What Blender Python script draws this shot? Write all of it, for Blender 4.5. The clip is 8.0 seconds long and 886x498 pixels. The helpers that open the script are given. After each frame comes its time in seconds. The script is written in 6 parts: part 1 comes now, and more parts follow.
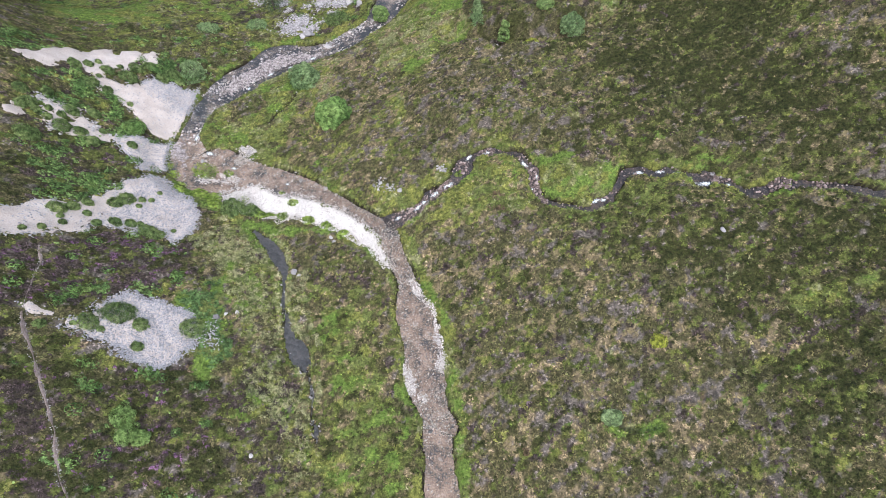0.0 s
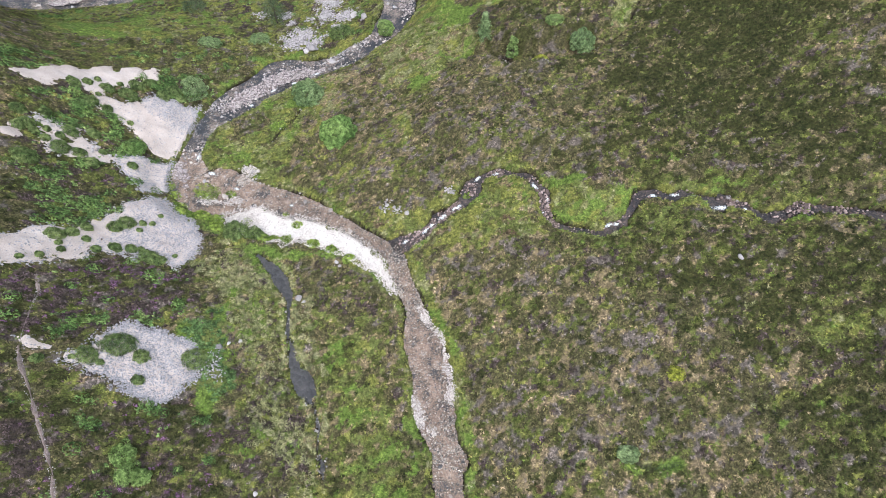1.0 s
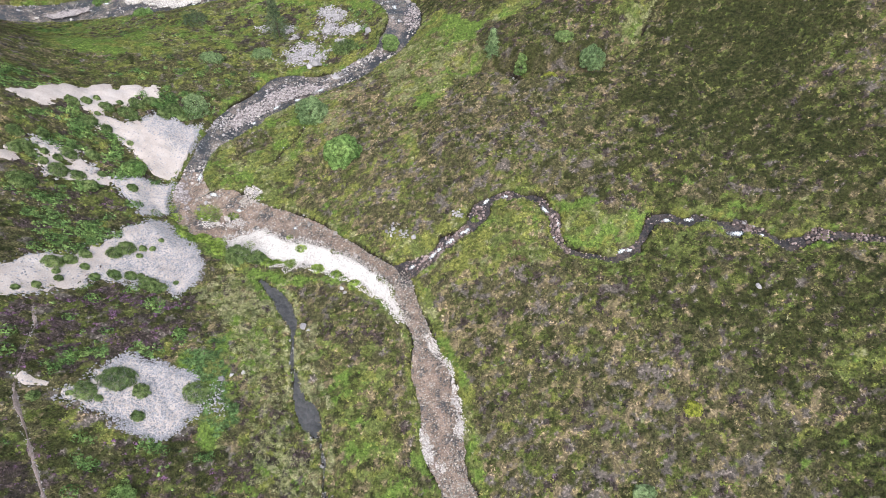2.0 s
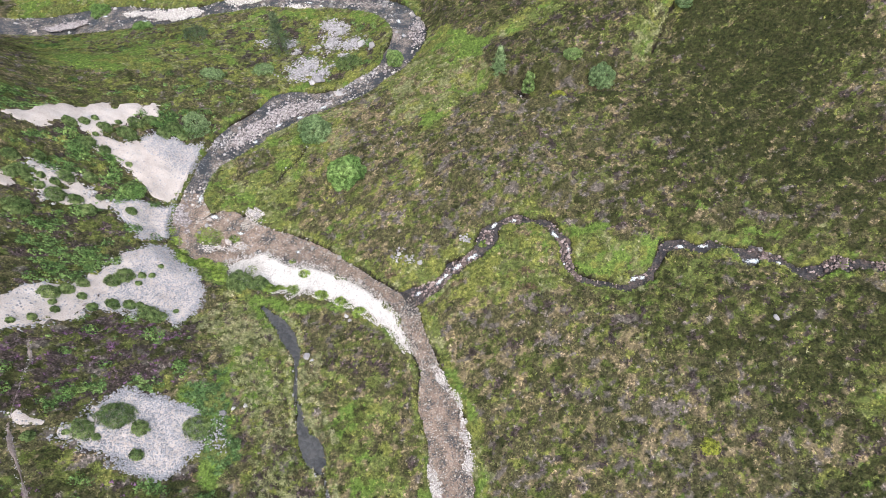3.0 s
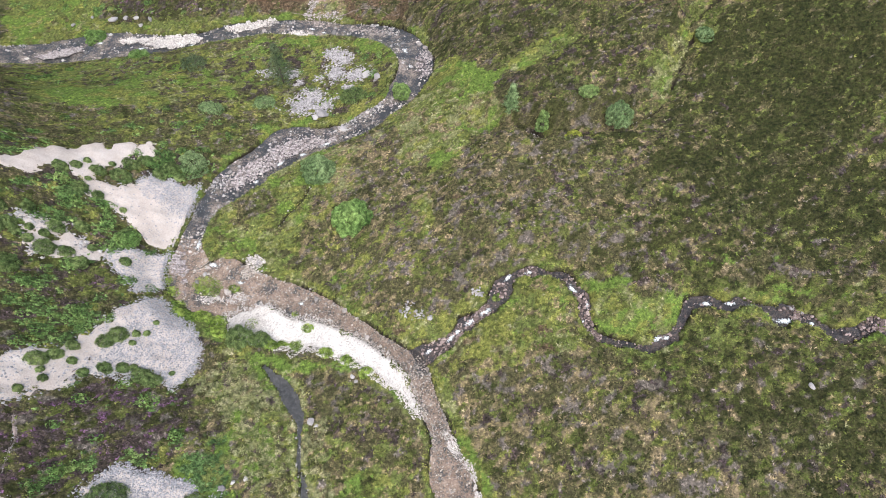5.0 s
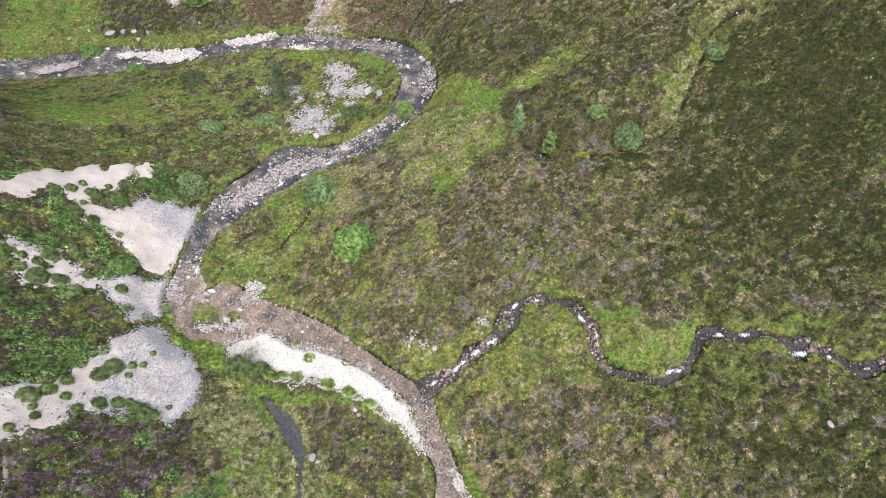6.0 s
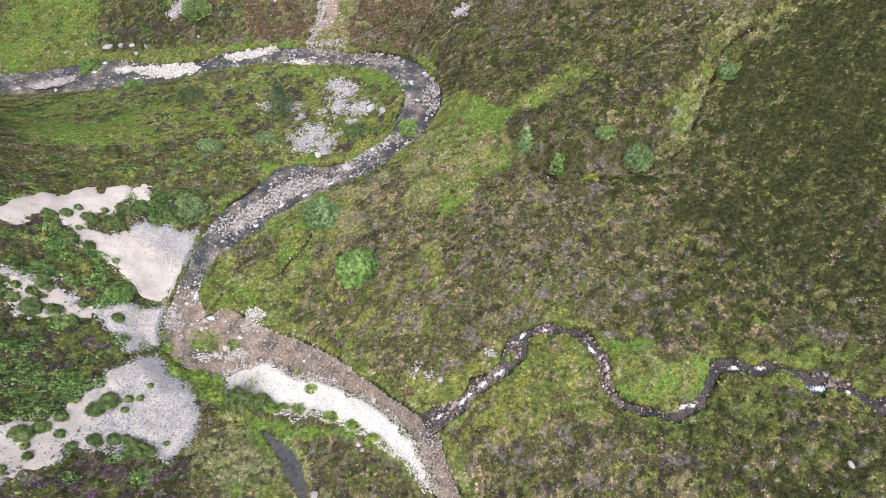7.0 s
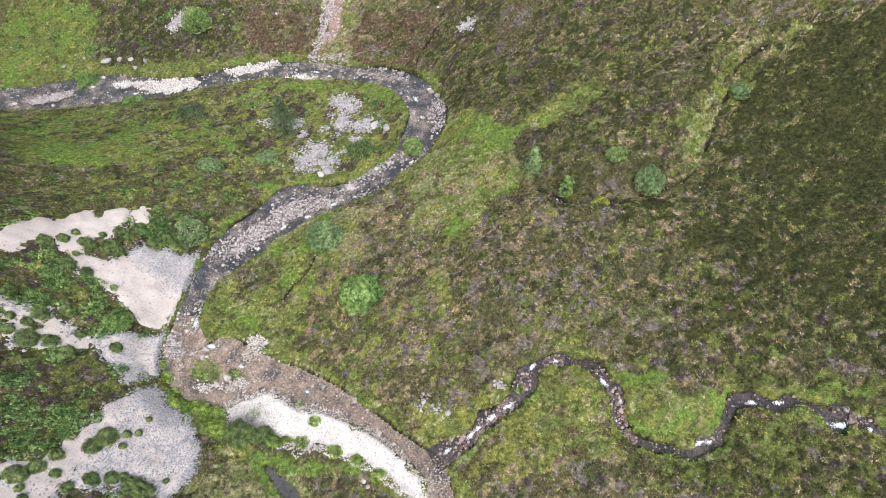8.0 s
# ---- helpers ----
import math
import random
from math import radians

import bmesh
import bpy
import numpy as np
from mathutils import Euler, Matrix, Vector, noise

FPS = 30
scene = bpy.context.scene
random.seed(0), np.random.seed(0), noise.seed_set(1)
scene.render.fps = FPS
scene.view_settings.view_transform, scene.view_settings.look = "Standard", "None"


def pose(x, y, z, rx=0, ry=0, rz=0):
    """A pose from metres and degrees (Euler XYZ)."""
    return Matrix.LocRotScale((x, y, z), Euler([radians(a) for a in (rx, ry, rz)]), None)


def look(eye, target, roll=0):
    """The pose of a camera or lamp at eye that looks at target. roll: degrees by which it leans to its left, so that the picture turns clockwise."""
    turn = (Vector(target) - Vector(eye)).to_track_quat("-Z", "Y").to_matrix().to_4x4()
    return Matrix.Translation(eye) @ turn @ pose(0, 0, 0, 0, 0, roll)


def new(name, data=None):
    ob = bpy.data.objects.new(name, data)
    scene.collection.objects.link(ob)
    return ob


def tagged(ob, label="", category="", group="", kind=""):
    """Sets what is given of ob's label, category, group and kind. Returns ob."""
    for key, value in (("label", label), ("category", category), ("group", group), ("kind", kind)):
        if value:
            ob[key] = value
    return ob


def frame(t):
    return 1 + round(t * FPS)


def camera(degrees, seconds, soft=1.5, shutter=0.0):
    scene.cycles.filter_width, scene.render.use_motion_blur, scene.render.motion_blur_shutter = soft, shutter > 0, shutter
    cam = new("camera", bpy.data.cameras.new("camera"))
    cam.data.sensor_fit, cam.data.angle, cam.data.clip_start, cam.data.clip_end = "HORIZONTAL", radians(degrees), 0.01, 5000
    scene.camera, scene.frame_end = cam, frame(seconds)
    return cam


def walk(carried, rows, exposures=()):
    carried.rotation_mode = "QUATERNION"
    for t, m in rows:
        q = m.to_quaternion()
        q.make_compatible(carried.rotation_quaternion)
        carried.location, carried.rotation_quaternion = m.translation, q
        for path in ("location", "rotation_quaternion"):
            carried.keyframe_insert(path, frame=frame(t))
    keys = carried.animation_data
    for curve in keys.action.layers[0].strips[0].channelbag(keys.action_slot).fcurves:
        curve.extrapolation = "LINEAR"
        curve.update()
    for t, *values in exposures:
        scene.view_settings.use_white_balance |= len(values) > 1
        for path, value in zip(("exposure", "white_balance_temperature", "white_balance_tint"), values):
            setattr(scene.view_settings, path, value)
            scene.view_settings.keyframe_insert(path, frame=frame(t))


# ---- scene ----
# A drone glides level over a stream in a heather glen, looking down and ahead.
cam = camera(73.7, 8.0, soft=0.66)
ROWS = [
    (0.0, 0.00, 0.00, 46.00, 31.33, 0.00, 0.00),
    (0.5, -0.37, 1.25, 45.98, 31.33, 0.00, -0.01),
    (1.0, -0.74, 2.53, 45.97, 31.34, 0.00, -0.01),
    (1.5, -1.09, 3.81, 45.97, 31.34, 0.00, -0.01),
    (3.0, -2.02, 7.67, 45.99, 31.33, 0.00, -0.01),
    (3.5, -2.28, 8.96, 46.00, 31.33, 0.00, -0.01),
    (4.0, -2.50, 10.26, 46.00, 31.32, 0.00, -0.01),
    (4.5, -2.72, 11.55, 45.99, 31.32, 0.00, -0.00),
    (6.0, -3.33, 15.41, 46.00, 31.33, 0.00, 0.00),
    (6.5, -3.54, 16.70, 46.01, 31.33, 0.00, 0.00),
    (7.0, -3.78, 17.99, 46.00, 31.32, 0.00, 0.00),
    (7.5, -4.06, 19.27, 46.00, 31.31, 0.00, -0.00),
    (8.0, -4.35, 20.54, 46.00, 31.29, 0.00, 0.00),
]
walk(cam, [(t, pose(x, y, z, rx, ry, rz)) for t, x, y, z, rx, ry, rz in ROWS],
     exposures=((0.0, 0.84, 6150, 11), (1.5, 0.89, 6330, 10), (3.0, 0.925, 6430, 10), (8.0, 0.925, 6550, 9.5)))

# ---- world and light: bright overcast ----
world = bpy.data.worlds.new("overcast_sky")
scene.world = world
world.use_nodes = True
wn = world.node_tree.nodes
sky = wn.new("ShaderNodeTexSky")
sky.sky_type = "NISHITA"
sky.sun_disc = False
sky.sun_elevation = radians(56)
sky.sun_rotation = radians(185)
sky.air_density, sky.dust_density, sky.ozone_density = 1.0, 4.0, 1.0
soften = wn.new("ShaderNodeHueSaturation")
soften.inputs["Saturation"].default_value = 0.7
world.node_tree.links.new(sky.outputs[0], soften.inputs["Color"])
world.node_tree.links.new(soften.outputs[0], wn["Background"].inputs[0])
wn["Background"].inputs[1].default_value = 0.13
sun_data = bpy.data.lights.new("sun", "SUN")
sun_data.energy, sun_data.angle, sun_data.color = 1.2, radians(25), (0.965, 0.99, 1.0)
sun = new("sun", sun_data)
sun.matrix_world = look((24, -46, 88), (0, 0, 0))

# ---- the valley in plan: heights on an 18 m lattice, channels as x, y, width ----
HEIGHTS = np.array([
    (51.1, 49.2, 45.6, 37.7, 22.3, 4.9, -5.7, -12.1),
    (34.8, 33.9, 33.0, 32.2, 16.5, -5.4, -3.5, -1.0),
    (20.1, 20.6, 22.4, 22.9, 13.4, -9.0, 1.2, 6.3),
    (9.3, 9.7, 11.4, -3.7, 1.6, -3.3, 2.8, 7.7),
    (3.1, 0.8, -1.6, 1.3, -0.1, -4.9, -0.0, 8.4),
    (1.3, 0.9, 3.1, 6.0, 5.0, 7.6, 8.9, 12.3),
    (3.9, 5.0, 6.4, 6.4, 4.8, 10.5, 14.7, 16.8),
    (8.8, 10.4, 10.5, 11.3, 16.0, 18.4, 19.3, 20.6),
    (14.0, 15.5, 16.6, 18.3, 21.6, 23.3, 23.7, 24.3),
    (19.1, 21.0, 23.0, 25.0, 26.7, 27.7, 28.1, 28.3),
])
LATTICE_X, LATTICE_Y, LATTICE = -66.0, 0.0, 18.0
STREAM_LOWER = [
    (0.9, -6.0, 2.2), (0.4, 0.0, 2.2), (0.0, 6.2, 2.1), (-0.4, 10.7, 2.0), (-0.3, 11.7, 2.4), (-0.5, 12.5, 2.1), (-0.9, 13.7, 2.2), (-1.2, 14.5, 2.8), (-1.5, 16.1, 3.0), (-1.6, 17.8, 3.0),
    (-1.9, 19.6, 2.9), (-2.6, 21.5, 2.5), (-3.0, 23.4, 1.6), (-3.5, 24.9, 1.5), (-4.5, 27.5, 1.5), (-5.1, 29.1, 1.5), (-7.9, 31.2, 1.1), (-10.2, 32.8, 1.5), (-12.8, 34.3, 1.9), (-15.1, 35.1, 2.6),
    (-17.4, 36.4, 2.5), (-19.7, 36.7, 3.9), (-21.5, 36.8, 5.5), (-23.6, 37.1, 5.2), (-25.1, 37.9, 4.1),
]
STREAM_UPPER = [
    (-25.7, 39.7, 2.8), (-25.8, 41.0, 2.0), (-25.6, 43.2, 1.9), (-25.1, 45.5, 2.4), (-24.0, 47.5, 3.4), (-22.5, 49.7, 4.2), (-20.7, 51.7, 3.9), (-18.8, 53.7, 4.9), (-15.6, 54.5, 2.9), (-13.0, 55.4, 2.1),
    (-10.7, 56.9, 2.4), (-8.9, 58.5, 2.1), (-7.2, 60.5, 3.1), (-6.0, 63.8, 3.6), (-6.3, 66.5, 3.7), (-7.7, 69.5, 3.4), (-11.0, 72.4, 2.8), (-15.8, 74.0, 2.4), (-20.0, 74.6, 2.9), (-24.2, 74.7, 2.6),
    (-28.6, 74.1, 2.9), (-33.2, 72.7, 2.2), (-36.5, 72.1, 2.9), (-40.9, 72.4, 4.1), (-45.7, 72.5, 5.2), (-50.7, 72.4, 4.4), (-55.5, 71.4, 3.4), (-63.0, 70.5, 3.2), (-80.0, 70.0, 3.2),
]
STREAM = STREAM_LOWER + STREAM_UPPER
BURN = [
    (52.0, 22.0, 0.85), (42.0, 25.5, 0.85), (36.0, 27.6, 0.85), (33.0, 28.9, 0.85), (31.2, 29.6, 0.85), (29.9, 30.0, 0.85), (29.3, 30.0, 0.85), (28.7, 30.2, 1.12), (28.1, 30.5, 1.03), (27.4, 30.0, 0.85),
    (26.6, 29.8, 0.85), (25.9, 29.7, 0.85), (25.2, 30.0, 0.85), (24.7, 30.7, 0.85), (24.2, 31.1, 0.85), (23.5, 31.3, 0.66), (23.0, 31.6, 1.49), (22.2, 31.7, 1.87), (21.6, 32.1, 0.70), (21.1, 32.4, 0.66),
    (20.5, 32.7, 0.66), (19.9, 32.9, 0.82), (19.0, 32.7, 0.97), (17.6, 33.1, 0.74), (16.8, 33.1, 0.66), (16.0, 32.9, 0.66), (15.7, 32.3, 0.66), (15.2, 31.4, 0.66), (14.5, 30.5, 0.66), (13.5, 30.1, 0.74),
]
BURN_MOUTH = [
    (12.8, 29.7, 0.54), (11.9, 29.7, 0.42), (11.1, 29.9, 0.39), (10.1, 30.1, 0.67), (9.1, 30.5, 0.53), (8.5, 31.0, 0.65), (8.3, 31.8, 0.81), (8.2, 32.6, 0.88), (8.2, 33.5, 0.74), (8.0, 34.4, 0.81),
    (7.6, 34.9, 0.74), (7.2, 35.7, 0.74), (6.4, 36.2, 0.67), (5.4, 36.4, 0.41), (4.7, 36.6, 0.98), (3.9, 36.6, 0.82), (3.1, 36.3, 0.63), (2.4, 35.9, 1.13), (1.9, 35.1, 1.46), (1.5, 34.4, 1.25),
    (1.1, 33.8, 0.92), (0.4, 33.3, 0.89), (-0.3, 32.9, 0.92), (-1.2, 32.4, 0.86), (-1.9, 31.7, 0.85), (-2.6, 31.1, 1.10), (-3.3, 30.7, 1.26), (-4.3, 30.1, 1.41), (-5.1, 29.6, 1.5),
]
BURN = BURN + BURN_MOUTH
POOL = [
    (-17.2, 29.3, 0.3), (-16.6, 28.8, 0.55), (-15.9, 28.1, 0.72), (-15.2, 27.4, 0.9), (-14.6, 26.5, 1.0), (-14.2, 25.8, 0.9), (-13.8, 25.2, 0.65), (-13.7, 24.6, 0.4), (-13.6, 23.7, 0.28),
    (-13.5, 22.6, 0.24), (-13.4, 21.7, 0.28), (-13.0, 20.7, 0.36), (-12.8, 19.8, 0.5), (-12.5, 19.0, 0.75), (-12.2, 18.4, 1.05), (-11.7, 17.8, 1.35), (-11.4, 17.1, 1.3), (-11.1, 16.6, 1.0),
    (-11.0, 16.2, 0.5), (-10.6, 15.7, 0.24), (-10.3, 14.8, 0.2), (-10.1, 14.0, 0.28), (-10.0, 13.0, 0.14), (-9.9, 12.2, 0.22), (-9.6, 11.7, 0.43), (-9.5, 11.1, 0.36), (-9.4, 10.5, 0.16),
]
DITCH = [(-24.3, 35.6, 0.4), (-22.8, 32.3, 0.35), (-20.4, 31.3, 0.35), (-18.4, 30.3, 0.3), (-17.1, 29.4, 0.3)]
GULLY = [
    (30.4, 66.9, 0.6), (29.7, 66.6, 0.5), (29.0, 66.4, 0.5), (28.4, 66.0, 0.3), (27.2, 66.0, 0.3), (26.5, 65.6, 0.4), (25.4, 64.9, 0.6), (24.6, 64.5, 0.5), (23.6, 63.8, 0.4), (22.9, 63.4, 0.3),
    (22.3, 62.2, 0.1), (21.8, 61.0, 0.3), (21.4, 60.2, 0.5), (20.8, 59.5, 0.6), (20.5, 58.9, 0.4), (20.2, 57.8, 0.5), (19.9, 57.1, 0.4), (19.4, 56.2, 0.5), (18.9, 55.1, 0.4), (18.4, 54.2, 0.5),
    (17.6, 53.1, 0.4), (17.1, 52.7, 0.4), (16.3, 52.2, 0.4), (14.8, 51.6, 0.3), (13.4, 51.4, 0.3), (11.5, 51.3, 0.2), (9.8, 51.3, 0.5), (8.4, 51.2, 0.4), (7.2, 51.1, 0.5), (6.5, 51.6, 0.6),
    (5.6, 52.2, 0.5), (4.5, 52.8, 0.4), (2.5, 53.4, 0.3), (1.1, 53.4, 0.3),
]
SIDE_GULLY = [(-3.8, 80.4, 0.30), (-4.3, 78.8, 0.25), (-5.3, 76.9, 0.40), (-5.6, 75.8, 0.50), (-6.4, 74.6, 0.40), (-7.1, 73.7, 0.45), (-7.6, 72.7, 0.35), (-8.0, 71.7, 0.40)]
CRACK = [(-15.7, 47.6, 0.12), (-15.9, 47.3, 0.2), (-16.5, 45.7, 0.14), (-17.6, 44.2, 0.22), (-18.2, 43.1, 0.1)]
SEEP = [(12.6, 11.1, 0.15), (13.1, 10.9, 0.3), (13.7, 10.8, 0.35), (14.3, 10.8, 0.3), (14.9, 10.9, 0.3), (15.5, 11.0, 0.12)]
FOOTPATH = [
    (-30.6, 23.6, 0.2), (-30.2, 22.7, 0.3), (-29.9, 21.9, 0.35), (-29.8, 20.9, 0.2), (-29.6, 19.5, 0.0), (-29.3, 18.3, 0.0), (-29.1, 17.3, 0.3), (-28.5, 16.2, 0.5), (-27.9, 15.2, 0.5), (-27.2, 13.8, 0.45),
    (-26.5, 12.5, 0.4), (-25.8, 11.2, 0.4), (-25.0, 9.7, 0.4), (-24.6, 8.5, 0.4), (-24.1, 7.2, 0.5), (-23.4, 6.0, 0.35), (-21.6, 3.0, 0.35),
]
# stony ground, as outlines in plan
GRAVEL_BAR = [(-21.3, 33.9), (-19.8, 34.4), (-18.7, 34.8), (-18.0, 34.9), (-16.8, 34.2), (-15.5, 33.4), (-14.3, 33.6), (-13.0, 33.1), (-11.2, 32.1), (-9.2, 31.1), (-7.6, 30.0), (-6.3, 28.5), (-5.2, 26.8), (-4.5, 25.3), (-5.0, 25.3), (-5.9, 26.3), (-6.7, 27.5), (-8.1, 28.5), (-9.6, 29.3), (-11.0, 29.7), (-13.0, 30.8), (-13.9, 31.0), (-14.7, 30.4), (-15.5, 31.1), (-16.8, 31.0), (-17.9, 31.4), (-18.8, 31.8), (-20.4, 31.9), (-21.1, 32.8)]
EAST_SHINGLE = [(-3.0, 24.4), (-2.2, 23.4), (-1.5, 22.6), (-0.7, 21.7), (-0.4, 20.3), (-0.1, 18.5), (0.1, 16.6), (-0.1, 16.0), (-0.4, 16.2), (-0.5, 18.1), (-0.8, 19.9), (-1.5, 21.5), (-2.3, 22.7), (-2.9, 23.7)]
WEST_SHINGLE = [(-3.0, 16.8), (-2.6, 15.9), (-2.0, 14.4), (-1.4, 13.6), (-1.6, 13.2), (-2.2, 13.5), (-2.8, 14.6), (-3.2, 15.9)]
ISLET_SHINGLE = [(-23.7, 35.4), (-22.7, 35.0), (-21.4, 35.3), (-19.7, 35.1), (-19.7, 36.1), (-20.5, 36.4), (-21.5, 35.7), (-22.6, 36.0), (-23.5, 35.9)]
FAR_SHINGLE = [(-44.2, 73.7), (-40.0, 73.7), (-35.8, 73.8), (-33.4, 73.6), (-32.6, 72.8), (-33.2, 71.6), (-35.8, 71.0), (-37.9, 71.3), (-39.6, 72.3), (-43.2, 72.8)]
TOP_SHINGLE = [(-29.8, 74.7), (-27.2, 75.5), (-24.6, 76.2), (-23.3, 75.4), (-25.1, 74.7), (-27.6, 73.8), (-29.3, 73.9)]
MID_SHINGLE = [(-23.2, 73.5), (-20.9, 74.2), (-18.8, 73.6), (-19.8, 73.0), (-22.5, 73.0)]
HEAD_SHINGLE = [(-54.1, 71.1), (-51.5, 72.4), (-48.2, 72.7), (-47.2, 71.9), (-49.7, 71.2), (-52.2, 70.5)]
BEND_SHINGLE = [(-24.0, 47.8), (-23.3, 49.9), (-21.9, 51.1), (-20.5, 53.0), (-18.9, 54.3), (-16.0, 54.8), (-13.9, 54.6), (-14.8, 53.7), (-17.2, 52.4), (-19.4, 51.4), (-20.4, 50.0), (-21.8, 48.6), (-23.0, 47.3)]
INNER_SHINGLE = [(-20.8, 38.2), (-20.4, 39.6), (-19.4, 39.6), (-19.0, 38.6), (-20.0, 37.8)]
NORTH_FAN = [(-35.3, 46.3), (-34.5, 46.2), (-33.8, 45.1), (-32.1, 45.1), (-30.9, 46.2), (-30.4, 47.7), (-29.7, 47.4), (-29.1, 46.8), (-27.4, 47.1), (-26.3, 47.5), (-26.3, 45.8), (-26.5, 43.5), (-26.8, 41.8), (-27.2, 40.4), (-27.9, 39.8), (-29.0, 40.4), (-29.7, 41.2), (-30.5, 41.9), (-31.6, 42.6), (-32.4, 43.4), (-33.4, 43.4), (-34.1, 44.5)]
SMALL_FAN = [(-30.8, 38.2), (-29.7, 39.0), (-27.2, 39.8), (-26.8, 38.2), (-27.0, 36.4), (-27.6, 35.3), (-28.2, 35.3), (-28.8, 36.3), (-29.4, 36.5), (-30.2, 36.8)]
MIDDLE_FAN = [
    (-33.1, 26.6), (-32.4, 27.8), (-30.9, 28.8), (-30.5, 28.7), (-30.1, 30.5), (-29.6, 30.4), (-29.4, 30.9), (-28.9, 32.1), (-28.2, 33.6), (-27.1, 35.0),
    (-25.8, 34.5), (-24.9, 33.2), (-23.9, 32.5), (-22.9, 31.5), (-22.2, 30.3), (-22.0, 29.2), (-22.4, 28.1), (-23.1, 27.0), (-23.9, 27.6), (-24.6, 28.1),
    (-25.6, 28.3), (-26.0, 27.2), (-27.2, 27.4), (-27.9, 27.3), (-28.9, 27.5), (-29.1, 26.5), (-30.0, 25.6), (-30.9, 24.9), (-32.0, 24.1), (-36.5, 21.5), (-38.5, 22.5),
]
SOUTH_FAN = [(-27.1, 17.2), (-27.1, 17.7), (-26.4, 17.9), (-25.9, 18.8), (-25.5, 19.6), (-24.9, 20.4), (-24.0, 20.7), (-23.2, 20.5), (-21.8, 20.3), (-20.9, 20.2), (-20.1, 19.6), (-19.5, 18.2), (-19.0, 17.5), (-19.5, 16.3), (-20.2, 15.6), (-21.1, 15.0), (-22.5, 15.7), (-23.6, 16.2), (-24.5, 16.4), (-25.0, 16.5), (-25.3, 17.1), (-26.1, 17.1)]
PATH_FAN = [(-29.6, 18.1), (-29.1, 18.4), (-28.6, 18.3), (-27.9, 18.1), (-27.0, 17.8), (-27.0, 17.4), (-28.2, 17.6), (-28.8, 17.6), (-29.4, 17.8)]
LITTLE_FAN = [(-18.6, 18.0), (-18.4, 19.2), (-17.9, 19.6), (-17.7, 18.0), (-17.7, 17.4), (-18.3, 17.4)]
WEST_SCREE = [(-37.9, 38.2), (-36.1, 39.8), (-34.7, 39.4), (-33.6, 39.5), (-32.3, 38.8), (-31.1, 38.2), (-32.2, 36.8), (-34.3, 36.5), (-35.5, 37.1), (-37.2, 36.3)]
RED_SCREE = [(-18.0, 84.6), (-16.3, 84.5), (-16.6, 82.2), (-16.9, 80.2), (-17.5, 78.0), (-18.5, 78.2), (-18.0, 81.1)]
NORTH_FAN_TOP = [(-39.1, 44.0), (-38.0, 45.9), (-36.8, 48.2), (-34.9, 49.5), (-31.2, 51.4), (-30.6, 50.6), (-31.9, 49.0), (-32.6, 48.1), (-33.3, 47.4), (-34.0, 46.4), (-34.2, 45.6), (-34.9, 45.3), (-35.7, 46.2), (-36.3, 45.4), (-37.2, 43.7), (-38.3, 43.4)]
GREY_LOBE = [(-30.9, 46.4), (-30.3, 47.8), (-28.6, 47.6), (-27.1, 47.4), (-26.3, 47.4), (-26.3, 46.0), (-26.3, 44.6), (-27.1, 44.2), (-28.4, 44.6), (-29.6, 45.1), (-30.5, 45.5)]
LEFT_SHINGLE = [(-26.9, 39.5), (-26.1, 39.8), (-25.2, 37.6), (-25.0, 35.8), (-26.0, 37.4)]
SCREE_EDGE = [(-19.1, 84.7), (-17.8, 84.6), (-17.9, 81.9), (-18.3, 79.9), (-18.6, 77.9), (-19.2, 76.2), (-20.3, 76.4), (-19.7, 77.9), (-19.1, 80.7)]
SCREE_FOOT = [(-20.3, 76.6), (-18.3, 76.9), (-16.6, 76.7), (-15.1, 76.0), (-15.5, 74.9), (-19.2, 75.1)]
EAST_BEND = [(-5.3, 67.2), (-4.0, 65.0), (-4.2, 62.6), (-5.4, 62.1), (-6.0, 64.1), (-5.7, 66.2)]
WEST_BEND = [(-8.9, 59.1), (-8.0, 62.0), (-7.5, 63.0), (-7.7, 60.9), (-8.3, 58.0)]
BANK_SCREE = [(-14.6, 74.2), (-12.8, 74.3), (-10.4, 72.9), (-7.9, 71.5), (-8.4, 70.8), (-10.3, 71.7), (-13.0, 73.0)]
MOOR_BROW = [(-3.6, 46.6), (-1.1, 48.6), (0.5, 51.7), (3.0, 52.6), (6.2, 51.0), (10.9, 50.7), (17.7, 49.9), (23.3, 46.5), (20.6, 37.1), (0.7, 38.2), (-3.6, 42.5)]
FAR_TRACK = [(-22.0, 77.0, 0.12), (-20.3, 76.6, 0.12), (-17.6, 76.1, 0.12), (-15.2, 76.1, 0.12), (-13.9, 76.5, 0.12), (-12.5, 76.4, 0.12), (-10.5, 75.5, 0.12), (-9.5, 74.7, 0.12), (-8.0, 74.1, 0.12)]
